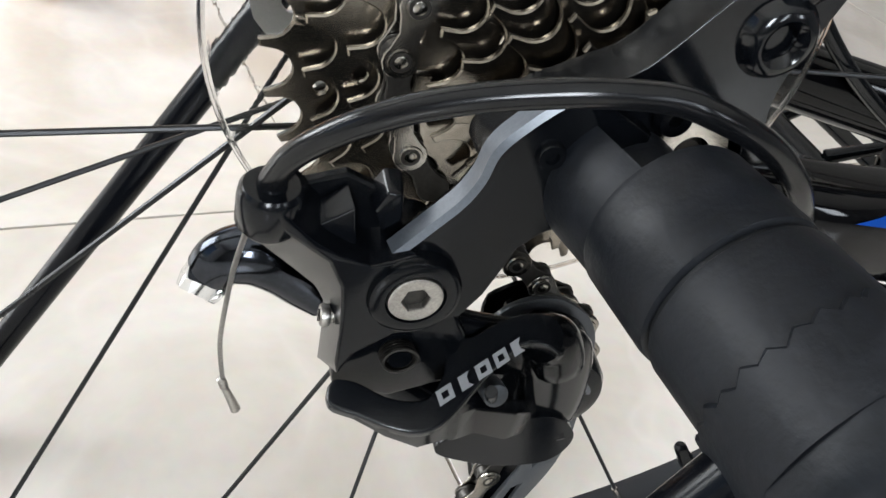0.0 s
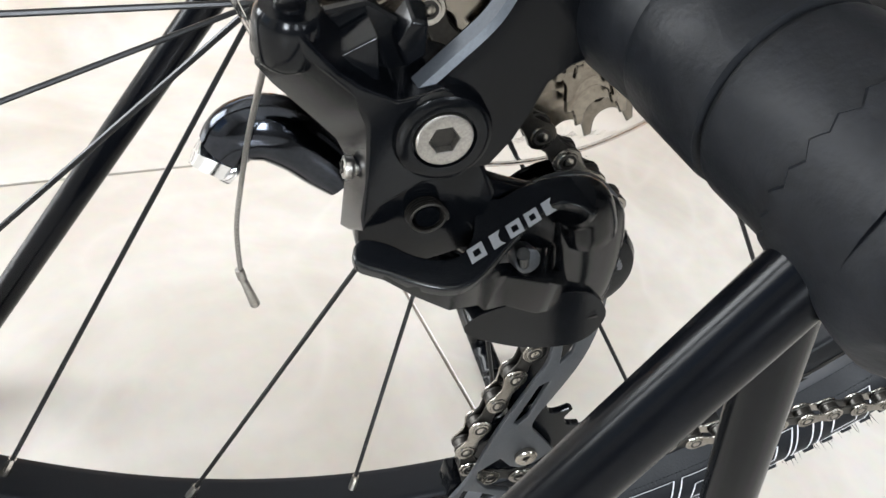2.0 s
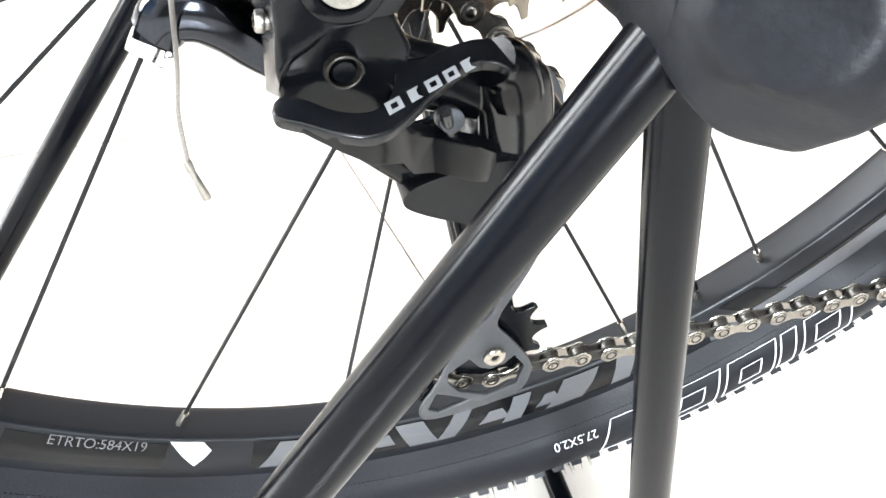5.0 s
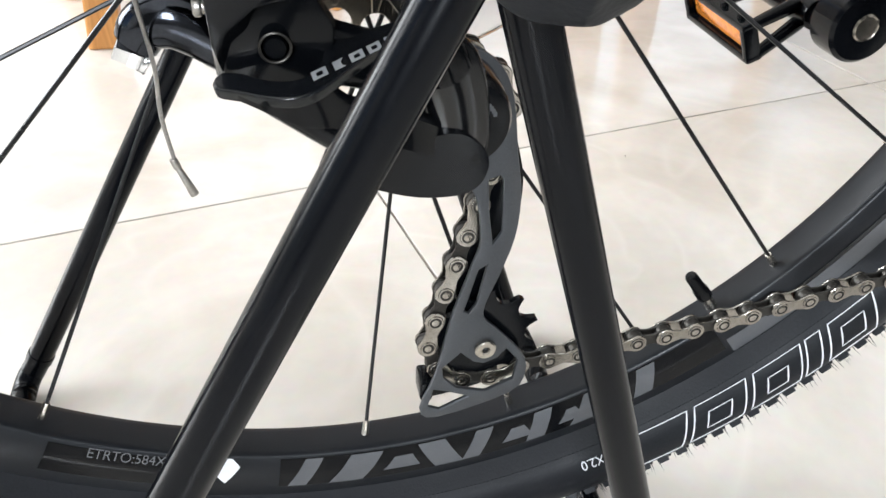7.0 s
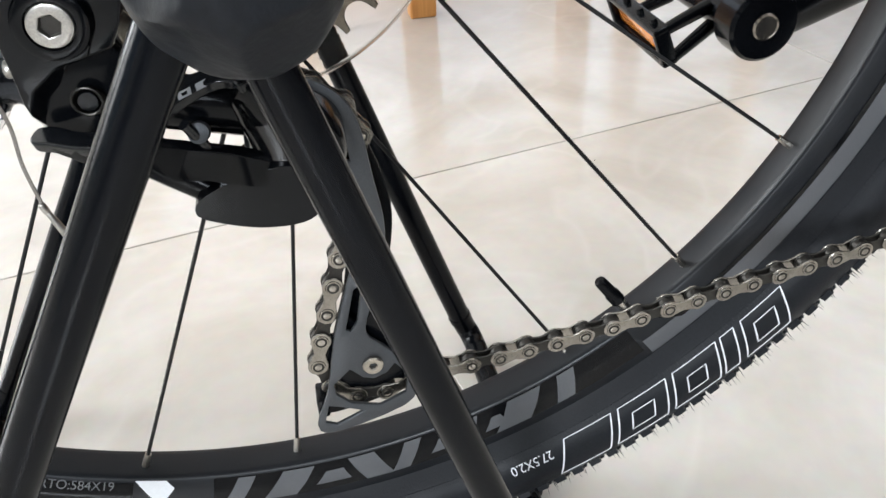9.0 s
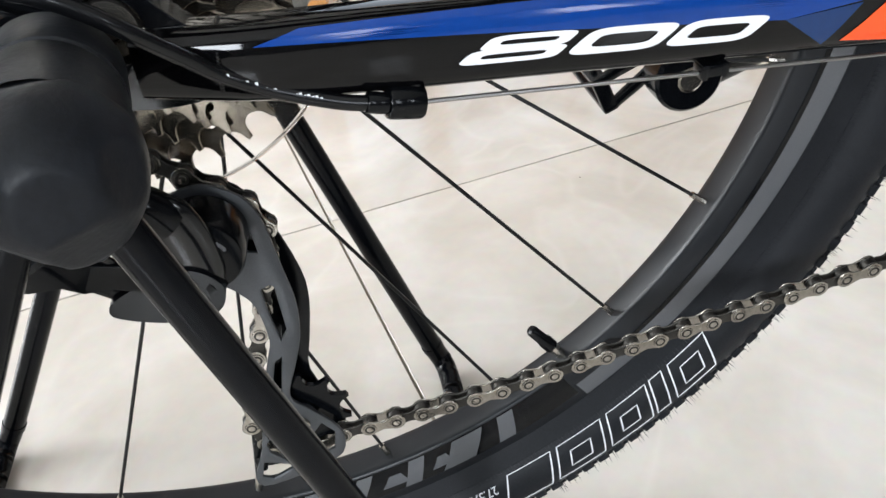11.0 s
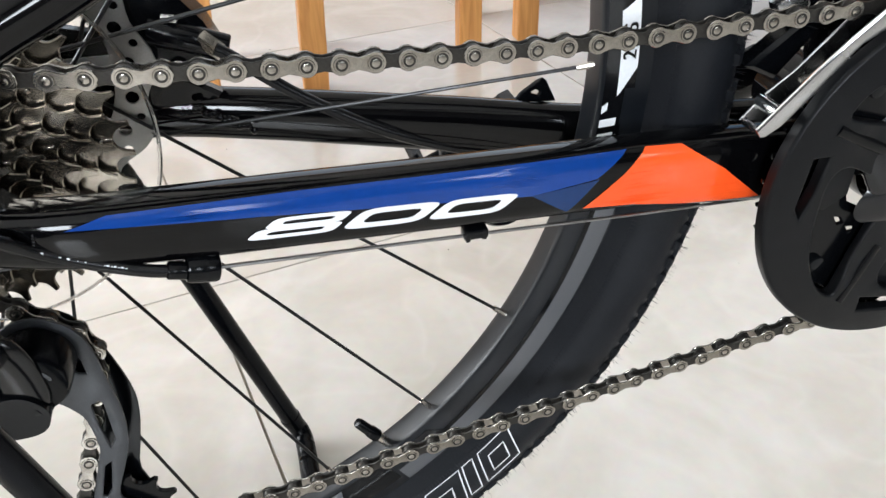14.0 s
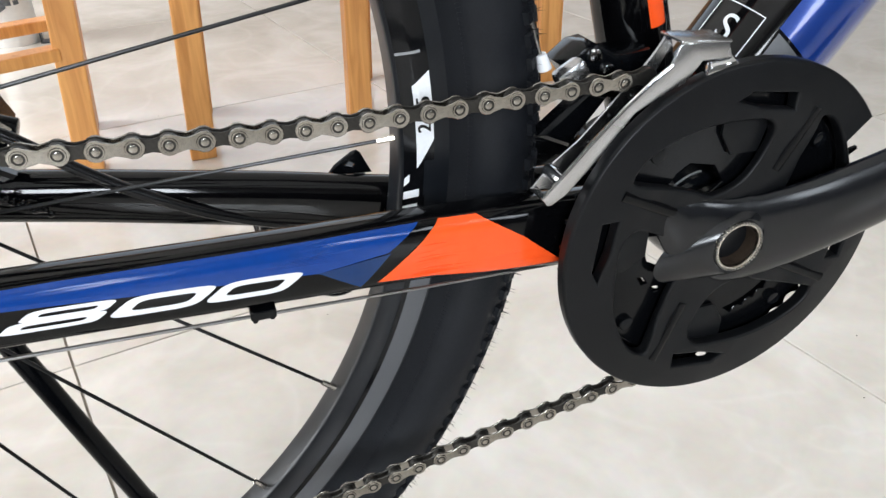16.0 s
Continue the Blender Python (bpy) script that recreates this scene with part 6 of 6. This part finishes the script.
def sleeve(s, m):
    """Worn rubber sleeve: thin collar, ribbed grip, torn seam and faceted cap."""
    ob = part("rubber_sleeve", lathe([(0.0, s * 0.0760), (0.0105, s * 0.0760), (0.0105, s * 0.0945), (0.0165, s * 0.0950), (0.0180, s * 0.0956), (0.0185, s * 0.0970), (0.0189, s * 0.1150), (0.0186, s * 0.1166), (0.0174, s * 0.1172), (0.0174, s * 0.1180), (0.0184, s * 0.1186), (0.0188, s * 0.1200), (0.0190, s * 0.1400)], 80), M_RUBBER, stand, "worn matt black rubber sleeve", m=m)
    # cut collar towards the hub
    bm = lathe([(0.0155, s * 0.0745), (0.0172, s * 0.0742), (0.0178, s * 0.0750), (0.0180, s * 0.0960), (0.0155, s * 0.0960)], 48, closed=True, a0=radians(132), a1=radians(320))
    for v in bm.verts:
        a = math.atan2(v.co.z, v.co.x)
        v.co.x -= 0.0022 * max(0.0, min(1.0, (0.096 - abs(v.co.y)) / 0.02))
        v.co.y += s * 0.0008 * noise.noise(Vector((a * 3, 0, 4)))
    part("cut_collar", bm, M_RUBBER, ob)
    bm = lathe([(0.0170, s * 0.1350), (0.0197, s * 0.1350), (0.0203, s * 0.1356), (0.0204, s * 0.1380), (0.0208, s * 0.1500)], 312)
    for v in bm.verts:
        if abs(v.co.y) < 0.1375:
            a = (math.atan2(v.co.z, v.co.x) / (2 * math.pi) * 26) % 1.0
            b = math.atan2(v.co.z, v.co.x)
            v.co.y += s * (0.0014 * abs(2 * a - 1) + 0.0006 * math.sin(3 * b) + 0.0003 * math.sin(11 * b))
    part("torn_edge", bm, M_RUBBER, ob)
    cap = bmesh.new()
    bmesh.ops.create_icosphere(cap, subdivisions=5, radius=1.0, matrix=Matrix.Diagonal((0.0214, 0.0225, 0.0214, 1)))
    cuts = [(Vector(n).normalized(), d) for n, d in (((-0.55, s * 0.55, -0.62), 0.0190), ((0.25, s * 0.75, -0.6), 0.0196), ((0.1, s, 0.1), 0.0206), ((0.8, s * 0.5, 0.1), 0.0200), ((-0.8, s * 0.55, 0.2), 0.0196))]
    for v in cap.verts:
        for nn, d in cuts:
            o = v.co.dot(nn) - d
            if o > 0:
                v.co -= nn * o
        v.co += Vector((noise.noise(v.co * 90), 0.5 * noise.noise(v.co * 90), noise.noise(v.co * 90 + Vector((9, 9, 9))))) * 0.0009
    bmesh.ops.translate(cap, vec=(0.0005, s * 0.1520, -0.0012), verts=cap.verts)
    part("end_cap", cap, M_RUBBER, ob, "lumpy rubber end cap")


sleeve(-1, Matrix.Translation((-0.0065, 0, H + 0.0005)) @ Matrix.Rotation(radians(9), 4, "Z") @ Matrix.Diagonal((0.96, 1, 0.96, 1)))
sleeve(1, Matrix.Translation((0.0060, 0.006, H - 0.002)))
for s, tops, feet in ((-1, ((0.0101, 0.1415), (0.0116, 0.1290)), ((-0.1939, 0.1731), (0.1223, 0.1300))), (1, ((0.0050, 0.1560), (0.0050, 0.1500)), ((-0.2060, 0.1540), (0.1230, 0.1520)))):
    for (tx, ty), (fx, fy) in zip(tops, feet):
        top, bot = Vector((tx, s * ty, H)), Vector((fx, s * fy, 0.014))
        out = 1 if fx > 0 else -1
        bend = smooth_path([top, top.lerp(bot, 0.5), top.lerp(bot, 0.93), bot + Vector((0.002 * out, -s * 0.004, -0.001)), Vector((bot.x + 0.004 * out, s * (fy - 0.022), 0.0092)), Vector((bot.x + 0.004 * out, s * (fy - 0.06), 0.0090)), Vector((bot.x + 0.004 * out, 0.0, 0.0090))], 8)
        rl = 0.0062 if s < 0 else 0.0078
        leg = part("leg", sweep(bend, rl, 24), M_POWDER, stand)
        w = top.lerp(bot, 0.955)
        part("weld", sweep([w, top.lerp(bot, 0.968)], rl * 1.08, 20), M_POWDER, leg)

# ---- pine stools behind the bicycle ----
def stool(name, x, y, rz, feet, top, rails, label):
    st = thing(name, label, "stool", group="pine stools", at=(x, y, 0))
    st.rotation_euler.z = radians(rz)
    legs = []
    for (ax, ay), (bx, by) in zip(feet, top):
        a, b = Vector((ax, ay, 0)), Vector((bx, by, 0.46))
        d = b - a
        m = Matrix.Translation((a + b) / 2) @ Matrix(((1, 0, d.x / d.z, 0), (0, 1, d.y / d.z, 0), (0, 0, 1, 0), (0, 0, 0, 1)))
        part("leg", moved(box(0.040, 0.034, 0.46, 0.003), m), M_WOOD, st, smooth=False)
        legs.append((a, b))
    for i, j, h in rails:
        f = h / 0.46
        p, q = legs[i][0].lerp(legs[i][1], f), legs[j][0].lerp(legs[j][1], f)
        d = q - p
        part("rail", moved(box(0.018, 0.034, d.length - 0.034, 0.0025), Matrix.Translation((p + q) / 2) @ d.to_track_quat("Z", "Y").to_matrix().to_4x4() @ Matrix.Rotation(radians(90), 4, "Z") @ Matrix.Rotation(radians(0), 4, "Z")), M_WOOD, st, smooth=False)
    cx, cy = sum(b.x for _, b in legs) / 4, sum(b.y for _, b in legs) / 4
    part("seat", box(0.36, 0.34, 0.028, 0.008, at=(cx, cy, 0.474)), M_WOOD, st)
    return st


stool("wooden_stool", 0.0, 0.0, 0, [(0.061, 0.905), (-0.232, 0.775), (0.050, 1.10), (-0.29, 0.970)], [(0.080, 0.925), (-0.200, 0.805), (0.070, 1.085), (-0.255, 0.965)], [(0, 1, 0.185), (2, 3, 0.185)], "varnished pine stool with splayed square legs")
stool("wooden_stool", 0.0, 0.0, 0, [(0.229, 0.900), (0.508, 0.985), (0.243, 1.10), (0.562, 1.180)], [(0.245, 0.920), (0.516, 1.000), (0.259, 1.085), (0.566, 1.165)], [(0, 1, 0.265), (2, 3, 0.265), (0, 2, 0.20), (1, 3, 0.20)], "varnished pine stool with straight square legs")
stool("wooden_stool", 0.0, 0.0, 0, [(0.629, 1.030), (0.900, 1.040), (0.702, 1.225), (1.000, 1.225)], [(0.634, 1.045), (0.890, 1.055), (0.707, 1.210), (0.990, 1.210)], [(0, 1, 0.30), (2, 3, 0.30), (0, 2, 0.22)], "varnished pine stool with straight square legs")

# white drain pipe with scuffed paint, and a small metal bracket on the floor beside it
pipe = thing("drain_pipe", "white plastic drain pipe with peeling paint on the floor", "pipe", at=(-0.112, 1.725, 0))
part("tube", lathe([(0.0, 0.0), (0.058, 0.0), (0.058, 0.03), (0.052, 0.034), (0.052, 2.9)], 40), M_PIPE, pipe, m=Matrix.Rotation(radians(90), 4, "X"))
for j, (a, z, w, h) in enumerate(((-88, 0.105, 0.026, 0.030), (-70, 0.115, 0.016, 0.018), (-100, 0.085, 0.012, 0.024), (-62, 0.095, 0.010, 0.012))):
    t = math.radians(a)
    part("scuff", moved(box(w, 0.0012, h, 0.0004), Matrix.Translation((0.0525 * math.cos(t), 0.0525 * math.sin(t), z)) @ Matrix.Rotation(t + math.pi / 2, 4, "Z") @ Matrix.Rotation(0.5 * j, 4, "Y")), M_SCUFF, pipe)
bracket = thing("floor_bracket", "small grey metal bracket on the tiles by the pipe", "bracket", at=(-0.040, 1.690, 0))
part("plate", join(box(0.034, 0.030, 0.003, at=(0, 0, 0.0015)), box(0.003, 0.030, 0.026, at=(-0.0155, 0, 0.015)), box(0.003, 0.030, 0.026, at=(0.0155, 0, 0.015)), box(0.034, 0.030, 0.003, at=(0, 0, 0.0285))), M_GREY_ALLOY, bracket, smooth=False)

# ---- ceiling lamps ----
for x, y in ((0.81, 2.08), (2.19, 3.27), (2.07, 2.46)):
    lampob = thing("ceiling_lamp", "round white ceiling downlight, switched on", "lamp", group="ceiling downlights", at=(x, y, ZC))
    part("bezel", moved(lathe([(0.045, -0.001), (0.060, -0.003), (0.062, -0.012), (0.045, -0.012)], 32), Matrix.Rotation(radians(-90), 4, "X")), M_CEIL, lampob)
    part("diffuser", moved(lathe([(0.0, 0.006), (0.046, 0.006)], 32), Matrix.Rotation(radians(90), 4, "X")), M_LAMP, lampob)

# ---- floor tiles, pieces ----
tile_me = mesh_of("tile", box(TILE - 0.0026, TILE - 0.0026, 0.008, 0.0003, at=(0, 0, -0.004), seg=1), M_TILE, False)
rt = Matrix.Rotation(radians(TURN), 4, "Z")
for i in range(-7, 8):
    for j in range(-7, 8):
        c = Vector((JOINT[0], JOINT[1], 0)) + rt @ Vector(((i + 0.5) * TILE, (j + 0.5) * TILE, 0))
        if X0 + 0.2 < c.x < X1 - 0.2 and Y0 + 0.2 < c.y < Y1 - 0.2:
            share("tile", tile_me, floor, Matrix.Translation(c) @ rt)

# fine grit on the floor
grit = bmesh.new()
rnd = random.Random(3)
for _ in range(26):
    x, y = rnd.uniform(-0.3, 1.3), rnd.uniform(-0.2, 1.5)
    r = rnd.uniform(0.0003, 0.0009)
    bmesh.ops.create_icosphere(grit, subdivisions=1, radius=r, matrix=Matrix.Translation((x, y, r * 0.5)))
gob = new("floor_grit", mesh_of("floor_grit", grit, M_LINK_DARK, False))
tagged(gob, "scattered dark specks of grit on the tiles", "grit", kind="stuff")
